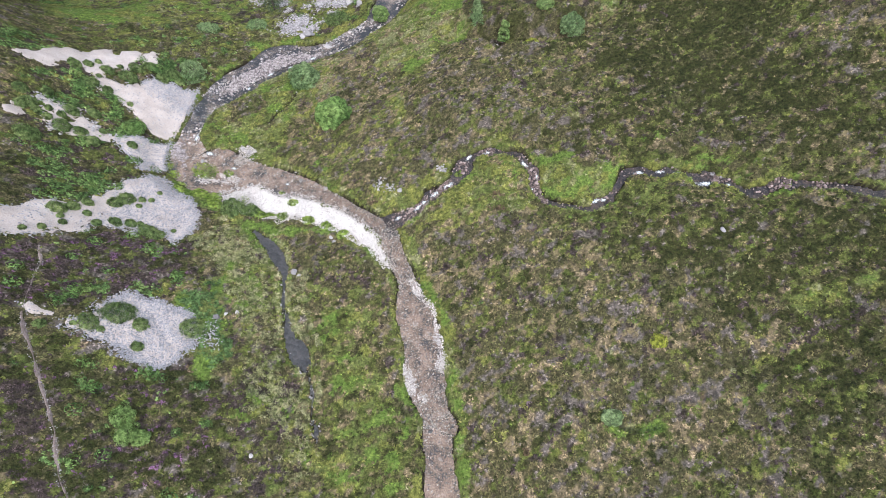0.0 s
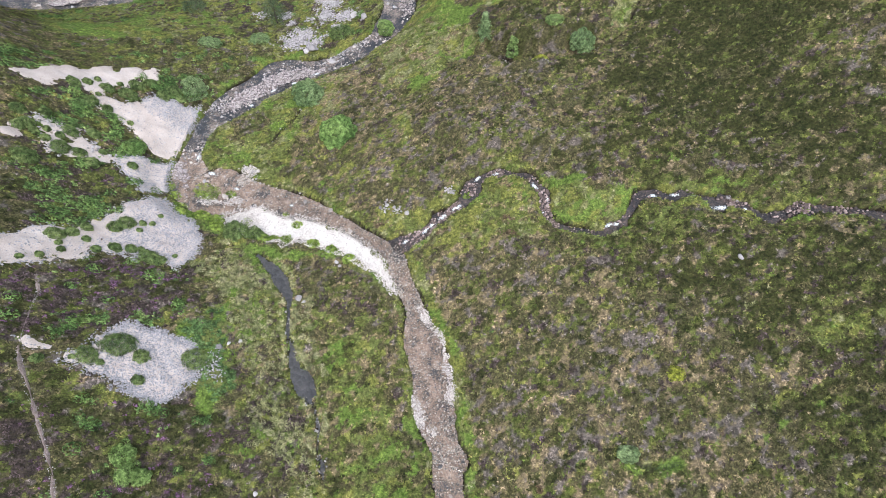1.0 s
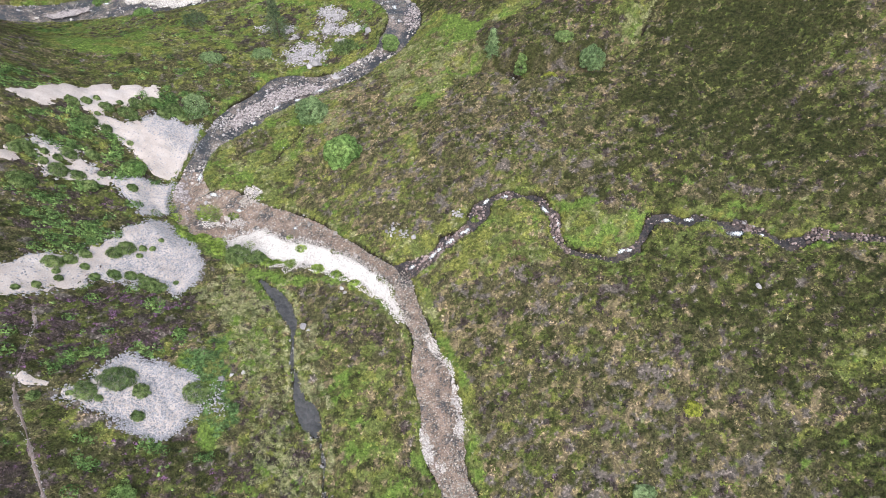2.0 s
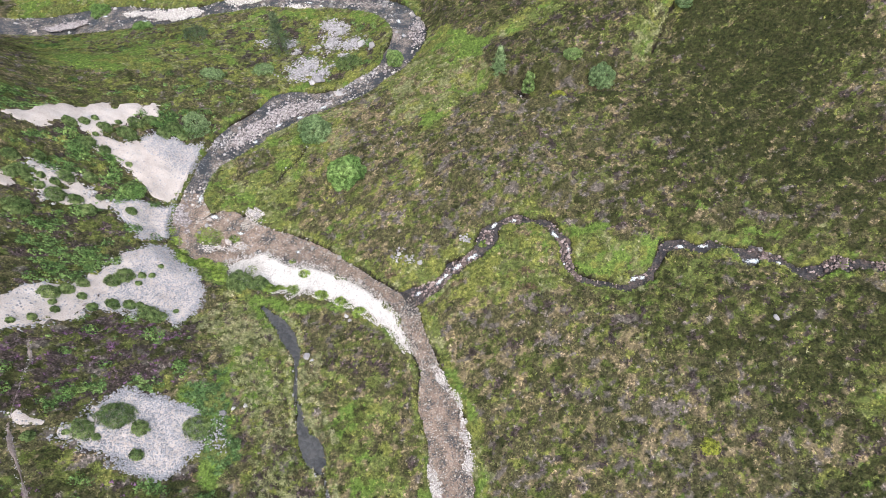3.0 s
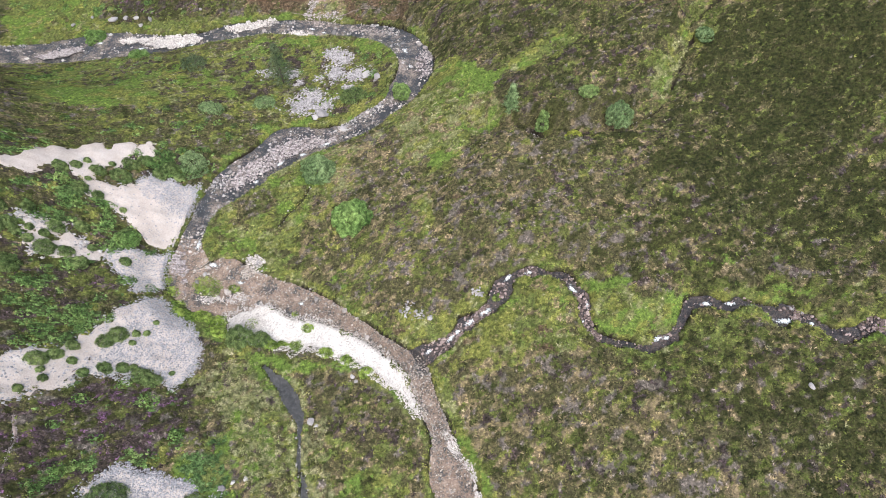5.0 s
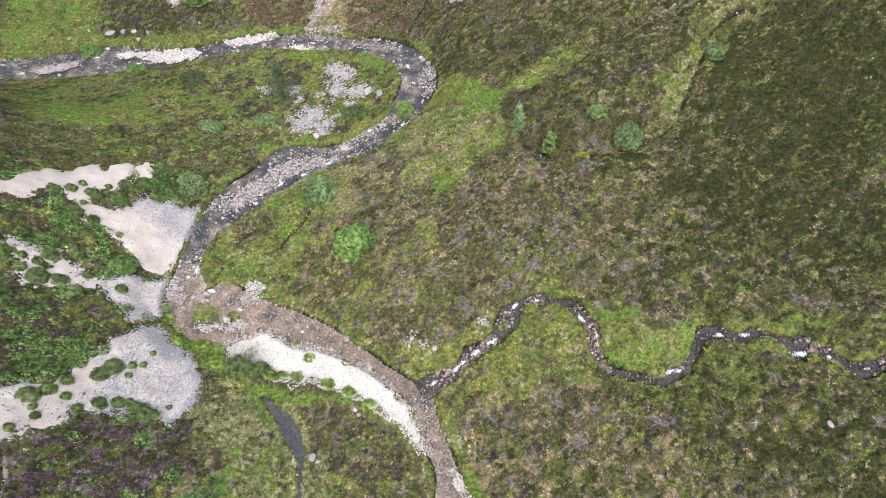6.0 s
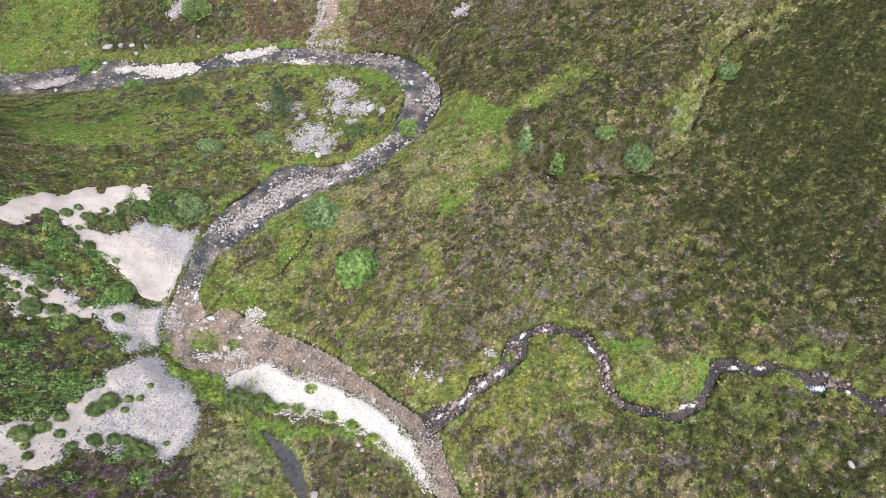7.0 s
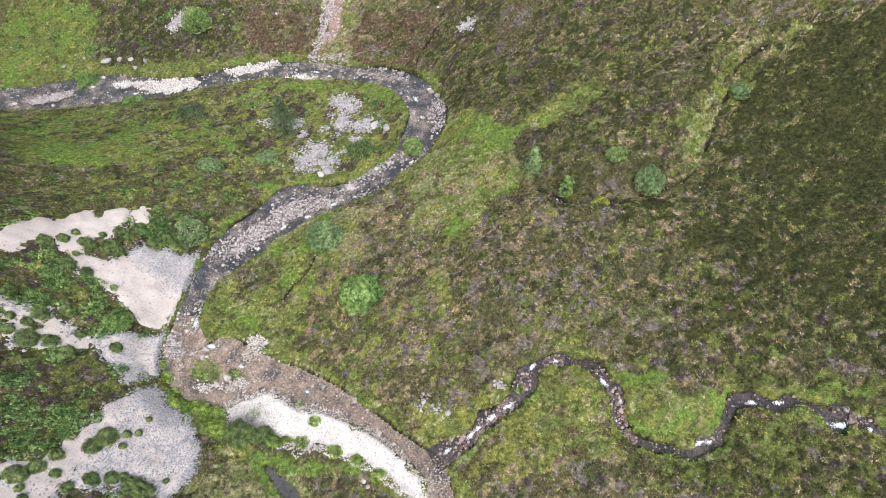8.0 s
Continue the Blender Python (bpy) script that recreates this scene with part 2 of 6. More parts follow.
# what grows where, as outlines in plan
FAR_GREEN = [(-61.8, 88.0), (-49.6, 86.3), (-46.9, 81.3), (-46.7, 76.9), (-54.2, 77.3), (-58.2, 77.3)]
FAR_STRIP = [(-58.2, 77.3), (-49.5, 78.0), (-44.0, 76.3), (-37.4, 75.6), (-29.9, 75.9), (-27.4, 76.7), (-24.6, 75.9), (-29.8, 74.8), (-36.2, 73.3), (-44.1, 74.5), (-52.4, 73.9), (-56.1, 72.0)]
FAR_DARK = [(-49.6, 86.3), (-28.8, 84.2), (-28.8, 77.1), (-36.8, 75.8), (-44.9, 77.2), (-47.3, 81.4)]
FAR_RUSTY = [(-28.8, 84.2), (-4.6, 80.8), (-5.9, 76.4), (-7.4, 72.7), (-16.5, 75.0), (-24.6, 76.3), (-28.1, 77.5)]
FAR_EAST = [(-4.6, 80.8), (23.3, 69.8), (16.8, 65.7), (12.0, 63.3), (9.3, 61.6), (5.1, 60.8), (0.9, 61.6), (-3.4, 64.8), (-6.4, 69.8)]
WEDGE = [(-4.3, 63.9), (-0.7, 62.5), (2.2, 60.5), (5.1, 60.8), (7.8, 62.5), (9.7, 63.5), (10.4, 62.7), (8.2, 60.8), (5.0, 59.6), (2.6, 58.8), (2.0, 56.9), (0.7, 56.7), (-3.5, 60.0)]
EAST_PALE = [(-8.9, 56.0), (-6.2, 58.9), (-4.0, 60.6), (0.7, 57.0), (1.9, 55.7), (2.6, 53.8), (0.6, 53.3), (-0.8, 52.0), (-1.6, 49.9), (-3.6, 48.8), (-5.1, 49.5), (-6.3, 51.0), (-7.5, 53.9)]
EAST_TAN = [(-6.4, 51.5), (-3.5, 51.5), (-3.4, 49.1), (-4.8, 49.2)]
EAST_FOOT = [(-4.3, 49.9), (-1.8, 49.9), (-2.8, 47.7), (-4.1, 47.5)]
GULLY_STRIP = [(14.8, 51.9), (17.6, 55.7), (18.7, 58.3), (20.4, 61.3), (21.8, 62.8), (22.4, 65.1), (26.3, 65.4), (29.1, 66.5), (30.4, 66.9), (29.8, 65.6), (26.9, 64.0), (23.9, 62.9), (21.3, 59.6), (20.0, 56.6), (17.8, 52.8), (15.6, 51.2)]
GULLY_GREEN = [(17.6, 58.7), (20.9, 61.8), (22.9, 60.7), (19.8, 58.4), (18.7, 55.0), (16.6, 55.1)]
KNOLL = [(2.5, 58.3), (5.0, 59.4), (8.1, 60.4), (12.0, 63.0), (16.8, 65.0), (22.6, 65.3), (20.6, 61.2), (18.5, 58.0), (17.4, 55.8), (14.5, 52.5), (6.3, 52.1), (3.0, 53.5), (1.9, 55.7)]
ISLAND = [(-54.3, 68.3), (-48.1, 68.8), (-35.1, 69.5), (-26.6, 71.4), (-21.5, 71.9), (-9.6, 69.3), (-7.9, 65.1), (-8.3, 61.0), (-9.6, 57.3), (-13.4, 56.3), (-20.1, 55.8), (-22.0, 57.3), (-26.2, 59.0), (-31.1, 58.0), (-37.5, 55.9), (-45.6, 57.3)]
ISLAND_SWARD = [(-49.1, 61.0), (-40.1, 60.1), (-31.6, 59.5), (-31.1, 57.9), (-37.3, 55.6), (-43.5, 55.1)]
ISLAND_RIM = [(-26.6, 71.9), (-18.9, 72.5), (-12.9, 71.3), (-8.4, 67.8), (-8.5, 66.9), (-16.1, 70.6), (-22.7, 71.2)]
ISLAND_BROWN = [(-41.7, 52.7), (-37.1, 55.2), (-26.0, 58.4), (-22.1, 56.7), (-21.5, 54.7), (-23.1, 52.1), (-27.9, 51.7), (-30.6, 51.4), (-34.3, 48.9), (-36.2, 48.0), (-38.5, 45.7)]
ISLAND_BANK = [(-21.7, 55.8), (-16.7, 55.4), (-12.3, 55.8), (-9.6, 57.3), (-10.0, 55.8), (-14.4, 54.5), (-19.8, 54.2)]
SCRUB_NORTH = [(-32.8, 48.9), (-31.0, 51.2), (-27.9, 51.4), (-24.7, 52.3), (-24.9, 49.8), (-26.2, 47.9), (-28.5, 48.1), (-30.5, 47.6)]
SCRUB_WEST = [(-38.6, 42.0), (-36.5, 44.4), (-35.0, 46.5), (-32.8, 44.2), (-29.2, 41.1), (-27.2, 40.0), (-26.3, 38.0), (-27.2, 35.2), (-28.6, 31.2), (-30.9, 28.6), (-32.8, 26.4)]
FAN_FOOT = [(-27.4, 37.6), (-26.7, 39.3), (-25.4, 36.3), (-24.4, 34.6), (-22.8, 32.1), (-23.7, 32.6), (-25.6, 34.4)]
PURPLE_BRAE = [(-33.3, 22.5), (-31.3, 24.7), (-28.9, 26.0), (-25.3, 27.5), (-21.9, 26.9), (-21.1, 23.3), (-23.8, 20.9), (-25.6, 19.8), (-27.6, 18.4), (-31.0, 17.0)]
FAN_HEAD = [(-28.1, 19.0), (-25.4, 21.3), (-21.0, 22.8), (-20.6, 21.6), (-25.1, 20.3), (-26.5, 18.6)]
FERN_BRAE = [(-21.0, 21.6), (-18.4, 24.5), (-17.4, 20.1), (-17.8, 18.0), (-19.1, 17.8), (-20.3, 19.6)]
FERN_HOLLOW = [(-19.5, 17.1), (-16.9, 17.6), (-17.0, 14.3), (-18.6, 14.6)]
SOUTH_BRAE = [(-31.0, 17.0), (-29.2, 17.1), (-28.2, 15.6), (-25.0, 9.9), (-22.5, 5.9), (-27.3, 5.5)]
SOUTH_MIX = [(-28.0, 16.1), (-24.8, 15.4), (-21.1, 14.9), (-19.2, 15.8), (-16.1, 13.6), (-14.8, 6.4), (-22.8, 5.9), (-25.9, 12.0)]
POOL_MEADOW = [(-22.0, 27.3), (-19.7, 30.2), (-17.1, 29.7), (-15.7, 27.2), (-13.9, 23.8), (-12.7, 18.6), (-11.7, 15.8), (-9.7, 14.0), (-8.9, 6.7), (-12.3, 6.6), (-11.8, 10.5), (-14.9, 12.8), (-16.2, 18.2), (-18.1, 23.3)]
POOL_HEATH = [(-17.6, 20.1), (-13.1, 20.1), (-11.7, 14.8), (-15.0, 13.7), (-16.6, 16.2)]
POOL_BROWN = [(-15.8, 17.1), (-12.6, 18.1), (-11.2, 15.7), (-10.5, 13.9), (-9.8, 11.0), (-9.8, 7.6), (-14.0, 7.1)]
INNER_HEATH = [(-14.5, 29.1), (-9.4, 29.2), (-7.1, 27.0), (-4.5, 24.1), (-3.9, 20.6), (-3.5, 15.8), (-5.1, 16.8), (-6.9, 22.7), (-10.7, 22.8), (-13.4, 24.9)]
BANK_MEADOW = [(-12.6, 22.7), (-6.8, 22.2), (-5.1, 16.8), (-3.7, 14.0), (-1.8, 9.8), (-1.4, 6.7), (-8.9, 6.6), (-9.8, 14.9), (-10.7, 18.7)]
BAR_EDGE = [(-20.3, 31.4), (-17.7, 30.0), (-13.6, 29.9), (-9.4, 29.9), (-4.6, 25.3), (-5.0, 24.7), (-9.8, 28.8), (-14.4, 28.7), (-18.0, 28.8)]
EAST_BANK = [(-4.2, 29.3), (-2.9, 28.3), (-1.0, 23.3), (0.9, 18.3), (2.0, 12.1), (1.6, 6.6), (0.6, 6.6), (0.7, 11.8), (-0.6, 18.9), (-2.1, 23.4)]
BEND_MEADOW = [(-24.4, 41.2), (-23.3, 44.4), (-21.2, 48.0), (-18.9, 51.1), (-16.2, 52.6), (-13.2, 52.3), (-13.5, 46.9), (-15.3, 45.7), (-16.0, 42.3), (-16.6, 37.6), (-19.6, 38.7), (-22.3, 39.5), (-24.3, 39.6)]
BEND_HEATH = [(-22.2, 45.9), (-20.0, 47.5), (-18.2, 46.9), (-20.5, 43.8), (-22.5, 42.9)]
BEND_STRAW = [(-13.8, 52.8), (-10.8, 52.4), (-12.0, 49.7), (-13.0, 44.7), (-14.7, 42.9), (-14.1, 47.7)]
BUSH_STRAW = [(-15.3, 51.1), (-13.7, 52.2), (-11.4, 52.9), (-10.0, 54.5), (-8.8, 54.8), (-9.0, 53.8), (-10.1, 52.4), (-11.3, 51.6), (-12.4, 50.6), (-12.0, 49.3), (-11.0, 47.8), (-10.2, 46.6), (-13.0, 46.9), (-13.6, 49.5), (-13.9, 50.7)]
MOSSY_MOOR = [(-14.6, 44.2), (-5.8, 43.6), (-3.7, 38.9), (-6.5, 34.7), (-11.6, 35.8), (-16.2, 37.3), (-15.2, 40.3)]
MOSS_STRIP = [(-5.5, 44.9), (-4.2, 45.3), (-3.6, 42.6), (-4.6, 40.9)]
BURN_LUSH = [(7.7, 35.3), (10.1, 34.9), (12.9, 33.4), (15.7, 33.2), (15.2, 31.8), (13.7, 30.4), (11.6, 29.9), (9.1, 30.0), (8.0, 32.3)]
BURN_OLIVE = [(0.5, 33.4), (2.9, 35.5), (5.7, 36.0), (7.0, 34.9), (7.1, 31.8), (7.4, 29.5), (5.2, 29.1), (2.6, 28.4), (-0.0, 28.6), (-2.7, 28.8), (-1.8, 30.2)]
BURN_WEST = [(-7.0, 33.7), (-3.6, 32.9), (0.1, 35.0), (2.5, 36.4), (4.4, 37.8), (5.8, 37.8), (7.6, 36.7), (4.4, 36.4), (2.0, 35.1), (-0.4, 32.5), (-3.6, 30.4), (-6.2, 31.3)]
BURN_SOUTH = [(9.4, 28.9), (14.5, 29.9), (16.1, 32.2), (19.4, 32.0), (19.2, 29.2), (17.9, 27.0), (13.9, 26.8), (10.8, 27.5)]
BURN_NORTH = [(16.0, 34.0), (19.1, 34.5), (22.5, 34.5), (25.0, 33.5), (30.1, 31.9), (28.8, 27.9), (26.8, 29.0), (23.1, 29.3), (21.1, 32.1)]
MOOR_EAST = [(11.5, 26.2), (16.0, 26.6), (19.5, 29.5), (23.0, 28.8), (28.5, 27.6), (38.0, 25.0), (35.0, 17.5), (22.0, 18.5)]
MOOR_RIM = [(20.5, 6.8), (22.7, 11.6), (25.1, 15.6), (28.1, 17.8), (31.9, 18.7), (30.3, 6.4)]
MOOR_BURN = [(11.0, 37.5), (16.0, 35.6), (22.5, 35.4), (30.0, 33.0), (40.0, 30.0), (42.0, 42.0), (30.0, 44.0), (20.0, 44.0), (14.0, 42.0)]
MOOR_FAR = [(23.3, 60.6), (30.7, 66.5), (38.4, 63.5), (34.4, 47.5), (27.2, 49.5), (23.4, 54.2)]
MOOR_UP = [(12.1, 49.7), (17.7, 52.1), (20.2, 56.0), (22.0, 59.5), (24.5, 62.4), (30.8, 66.1), (38.4, 63.5), (30.5, 35.4), (23.0, 38.7), (14.6, 45.7)]
FAR_CHUTE = [(-18.8, 84.7), (-13.9, 84.3), (-14.5, 81.6), (-15.6, 79.3), (-15.9, 77.2), (-15.0, 75.2), (-19.5, 75.1), (-19.4, 77.1)]
FAR_BARE = [(2.4, 75.4), (5.3, 75.6), (4.0, 72.2), (2.7, 69.7), (1.2, 69.6), (1.7, 72.5)]
MOOR_FLUSH = [(24.4, 19.3), (25.1, 20.0), (26.7, 20.3), (29.0, 20.9), (31.8, 21.0), (31.5, 20.2), (28.8, 19.9), (26.4, 19.2)]
HILL_SCRUB = [(-42.6, 46.9), (-41.4, 48.2), (-40.1, 49.6), (-37.6, 48.8), (-38.2, 46.0), (-39.3, 44.0), (-40.3, 41.9)]
HILL_HEATH = [(-47.5, 52.0), (-44.3, 53.2), (-40.6, 55.0), (-37.8, 49.2), (-40.1, 49.6), (-41.4, 48.2), (-43.5, 46.0)]
PLANTS = ("heather", "dark", "rusty", "bell", "withered", "straw", "tufts", "moss", "rough", "lush", "pale", "scrub", "bracken", "wine")


def sward(**share):
    """How well each plant does on one kind of ground."""
    return np.array([share.get(key, -1.1) for key in PLANTS])


MOOR = sward(heather=0.42, wine=-0.05, dark=0.02, withered=0.18, straw=0.18, tufts=0.12, moss=-0.26, rough=-0.50, lush=-0.55, pale=-0.45, bell=-0.85, rusty=-0.6)
# eastern moors: darker heather, its share raised to paint in lens falloff
HIGH_MOOR = sward(heather=0.26, dark=0.88, wine=-0.1, withered=-0.28, straw=-0.12, tufts=0.14, moss=-0.40, rough=-0.45, lush=-0.75, pale=-0.55)
DIMMED_FAR_MOOR = sward(heather=0.05, dark=0.95, withered=-0.50, straw=-0.45, tufts=0.05, moss=-0.5, rough=-0.5, lush=-0.7)
DIMMED_EAST_MOOR = sward(heather=0.22, dark=0.72, wine=0.05, withered=-0.10, straw=-0.06, tufts=0.24, moss=-0.26, rough=-0.32, lush=-0.42, pale=-0.40)
BROWN_HEATH = sward(heather=0.50, wine=0.04, dark=-0.05, withered=0.06, straw=0.12, tufts=0.16, rusty=-0.25, bell=-0.65, moss=-0.24, rough=-0.30, lush=-0.6)
RUSTY_HEATH = sward(rusty=0.50, heather=0.25, dark=0.10, withered=0.0, straw=0.10, tufts=0.0, rough=-0.4)
MOSSY = sward(heather=0.46, dark=-0.45, wine=-0.10, tufts=0.22, moss=0.16, straw=0.24, rough=0.0, withered=0.12, lush=-0.35)
OLIVE = sward(moss=0.50, rough=0.24, tufts=0.20, straw=0.10, lush=0.16, heather=-0.08, pale=0.04, rusty=-0.15)
MIXED = sward(moss=0.40, rough=0.28, tufts=0.16, lush=0.24, heather=0.20, wine=0.20, dark=-0.15, pale=0.0, scrub=-0.10, withered=-0.15)
LUSH = sward(lush=0.60, rough=0.28, moss=0.14, tufts=0.05, pale=-0.10, heather=-0.45)
GREEN = sward(lush=0.24, rough=0.30, moss=0.18, tufts=0.08, pale=0.14, heather=-0.2, dark=-0.4)
PALE = sward(pale=0.42, rough=0.30, moss=0.05, lush=0.0, straw=0.05, tufts=0.0, heather=-0.35)
STRAW = sward(straw=0.42, pale=0.36, moss=0.14, rough=0.08, withered=0.05, tufts=-0.1)
SCRUB = sward(scrub=0.72, wine=0.22, tufts=0.24, dark=0.10, straw=-0.15, heather=0.12, bell=-0.35, moss=-0.10, rough=-0.15, withered=-0.25)
PURPLE = sward(wine=0.44, dark=0.24, heather=0.10, bell=0.24, withered=-0.10, scrub=0.14, tufts=0.08, moss=-0.45)
WINE_BRAE = sward(wine=0.52, dark=0.50, heather=0.10, bell=-0.05, withered=-0.25, straw=-0.2, tufts=0.12, scrub=-0.15, moss=-0.25, rough=-0.35)
BRAE = sward(dark=0.55, heather=0.25, wine=0.25, bell=0.0, withered=-0.15, tufts=0.14, scrub=-0.05, moss=-0.25, rough=-0.25)
FAR_HEATH = sward(heather=0.38, dark=0.46, wine=0.10, withered=-0.10, straw=-0.02, tufts=0.14, rusty=-0.2, bell=-0.65, moss=-0.30, rough=-0.35, lush=-0.6)
FERN = sward(bracken=0.55, lush=0.0, rough=0.0)
BURNSIDE = sward(lush=0.16, rough=0.10, moss=0.12, tufts=0.32, heather=0.22, dark=0.36, straw=-0.05, withered=-0.2)
BURN_BRAE = sward(lush=0.08, rough=0.0, moss=0.0, tufts=0.36, heather=0.25, dark=0.50, straw=-0.2, withered=-0.3)
# outline, what grows there, how ragged its edge is
ZONES = [
    (MOOR_EAST, DIMMED_EAST_MOOR, 2.0), (MOOR_BURN, DIMMED_EAST_MOOR, 2.5), (MOOR_RIM, DIMMED_EAST_MOOR, 2.5), (MOOR_UP, HIGH_MOOR, 3.0), (MOOR_FAR, DIMMED_FAR_MOOR, 3.0), (FAR_EAST, FAR_HEATH, 1.5), (FAR_DARK, BRAE, 1.2), (FAR_GREEN, sward(lush=0.40, rough=0.2, tufts=0.15, moss=0.0, scrub=0.0), 1.2), (FAR_RUSTY, RUSTY_HEATH, 1.0),
    (FAR_CHUTE, STRAW, 0.6), (FAR_STRIP, GREEN, 0.8), (FAR_BARE, sward(withered=0.5, rusty=0.1, heather=0.1), 0.6), (KNOLL, FAR_HEATH, 0.8), (WEDGE, LUSH, 0.7), (EAST_PALE, PALE, 0.9), (EAST_TAN, STRAW, 0.5),
    (EAST_FOOT, LUSH, 0.5), (GULLY_STRIP, sward(pale=0.22, rough=0.16, tufts=0.24, heather=0.16, straw=0.12, moss=0.0, dark=0.0), 1.0), (GULLY_GREEN, GREEN, 0.8), (ISLAND, MIXED, 1.0), (ISLAND_SWARD, LUSH, 0.8), (ISLAND_RIM, LUSH, 0.4), (ISLAND_BROWN, sward(heather=0.45, dark=0.0, tufts=0.30, withered=0.0, moss=0.02, scrub=0.0, rough=-0.2, bell=-0.6), 0.9),
    (ISLAND_BANK, LUSH, 0.6), (HILL_HEATH, MOSSY, 0.9), (HILL_SCRUB, SCRUB, 0.7), (SCRUB_WEST, SCRUB, 0.7), (SCRUB_NORTH, SCRUB, 0.7), (PURPLE_BRAE, PURPLE, 0.7), (SOUTH_BRAE, WINE_BRAE, 0.8), (SOUTH_MIX, BRAE, 1.0), (FAN_HEAD, SCRUB, 0.6),
    (POOL_MEADOW, sward(pale=0.32, rough=0.28, lush=0.20, moss=0.12, tufts=0.12, heather=0.14, wine=0.05, straw=0.10, dark=-0.3), 1.0), (POOL_HEATH, MOSSY, 0.8), (POOL_BROWN, sward(heather=0.32, wine=0.36, dark=0.0, tufts=0.22, moss=0.08, rough=0.12, lush=0.0, withered=0.0), 0.9), (INNER_HEATH, BROWN_HEATH, 0.7), (BANK_MEADOW, sward(rough=0.26, lush=0.18, tufts=0.28, heather=0.12, moss=0.05, dark=-0.05, straw=-0.1), 1.0), (BAR_EDGE, LUSH, 0.4), (FAN_FOOT, LUSH, 0.4), (EAST_BANK, LUSH, 0.4),
    (MOSSY_MOOR, MOSSY, 1.2), (BEND_MEADOW, GREEN, 0.7), (BEND_HEATH, BROWN_HEATH, 0.5), (BEND_STRAW, STRAW, 0.5), (BUSH_STRAW, STRAW, 0.35), (MOSS_STRIP, OLIVE, 0.5), (BURN_OLIVE, OLIVE, 0.8), (BURN_WEST, OLIVE, 0.5),
    (BURN_SOUTH, BURNSIDE, 0.9), (BURN_NORTH, BURN_BRAE, 0.8), (BURN_LUSH, LUSH, 0.5), (MOOR_FLUSH, LUSH, 0.6), (FERN_BRAE, FERN, 0.6), (FERN_HOLLOW, FERN, 0.6),
]


# ---- plan arithmetic ----
def lattice_noise(x, y, seed):
    """Smooth value noise on a unit lattice, from 0 to 1."""
    i, j = np.floor(x).astype(np.int64), np.floor(y).astype(np.int64)
    u, v = x - i, y - j
    u, v = u * u * (3 - 2 * u), v * v * (3 - 2 * v)

    def corner(a, b):
        h = (a * 374761393 + b * 668265263 + seed * 982451653) & 0x7FFFFFFF
        h = ((h ^ (h >> 13)) * 1274126177) & 0x7FFFFFFF
        return ((h ^ (h >> 16)) & 0xFFFF) / 65535.0

    low = corner(i, j) * (1 - u) + corner(i + 1, j) * u
    return low * (1 - v) + (corner(i, j + 1) * (1 - u) + corner(i + 1, j + 1) * u) * v


def rough(x, y, size, seed, octaves=3):
    """Fractal noise about 0, from -1 to 1, with features of that many metres."""
    total, weight, amount = 0.0, 0.0, 1.0
    for k in range(octaves):
        f = 2.0**k / size
        total = total + amount * (2 * lattice_noise(x * f + 17.3 * k, y * f - 9.1 * k, seed + k) - 1)
        weight += amount
        amount *= 0.5
    return total / weight


def step01(v, low, high):
    k = np.clip((v - low) / (high - low), 0, 1)
    return k * k * (3 - 2 * k)


def smooth_line(rows, per=5):
    """Catmull-Rom points through rows, per of them to a span."""
    p = np.array(rows, float)
    p = np.vstack([2 * p[0] - p[1], p, 2 * p[-1] - p[-2]])
    out = []
    for k in range(1, len(p) - 2):
        for t in np.arange(per) / per:
            a, b, c, d = p[k - 1], p[k], p[k + 1], p[k + 2]
            out.append(0.5 * (2 * b + (c - a) * t + (2 * a - 5 * b + 4 * c - d) * t * t + (3 * b - a - 3 * c + d) * t**3))
    return np.array(out + [p[-2]])


LINES = {key: smooth_line(rows) for key, rows in (
    ("stream", STREAM), ("burn", BURN), ("pool", POOL), ("ditch", DITCH), ("gully", GULLY), ("side_gully", SIDE_GULLY), ("footpath", FOOTPATH), ("far_track", FAR_TRACK), ("crack", CRACK), ("seep", SEEP))}
LINES["gully"][:, 2] = np.maximum(0.7 * LINES["gully"][:, 2] * (0.75 + 2.0 * rough(LINES["gully"][:, 0], LINES["gully"][:, 1], 0.9, 19)) - 0.04, -0.3)
LINES["side_gully"][:, 2] *= 0.4 + 1.6 * np.maximum(rough(LINES["side_gully"][:, 0], LINES["side_gully"][:, 1], 1.0, 20), -0.2)
LINES["pool"][:, 2] = 1.2 * LINES["pool"][:, 2] - 0.16
LINES["burn"][:, 2] = np.maximum(LINES["burn"][:, 2] * (0.95 + 0.4 * rough(LINES["burn"][:, 0], LINES["burn"][:, 1], 1.3, 16)), 0.30)


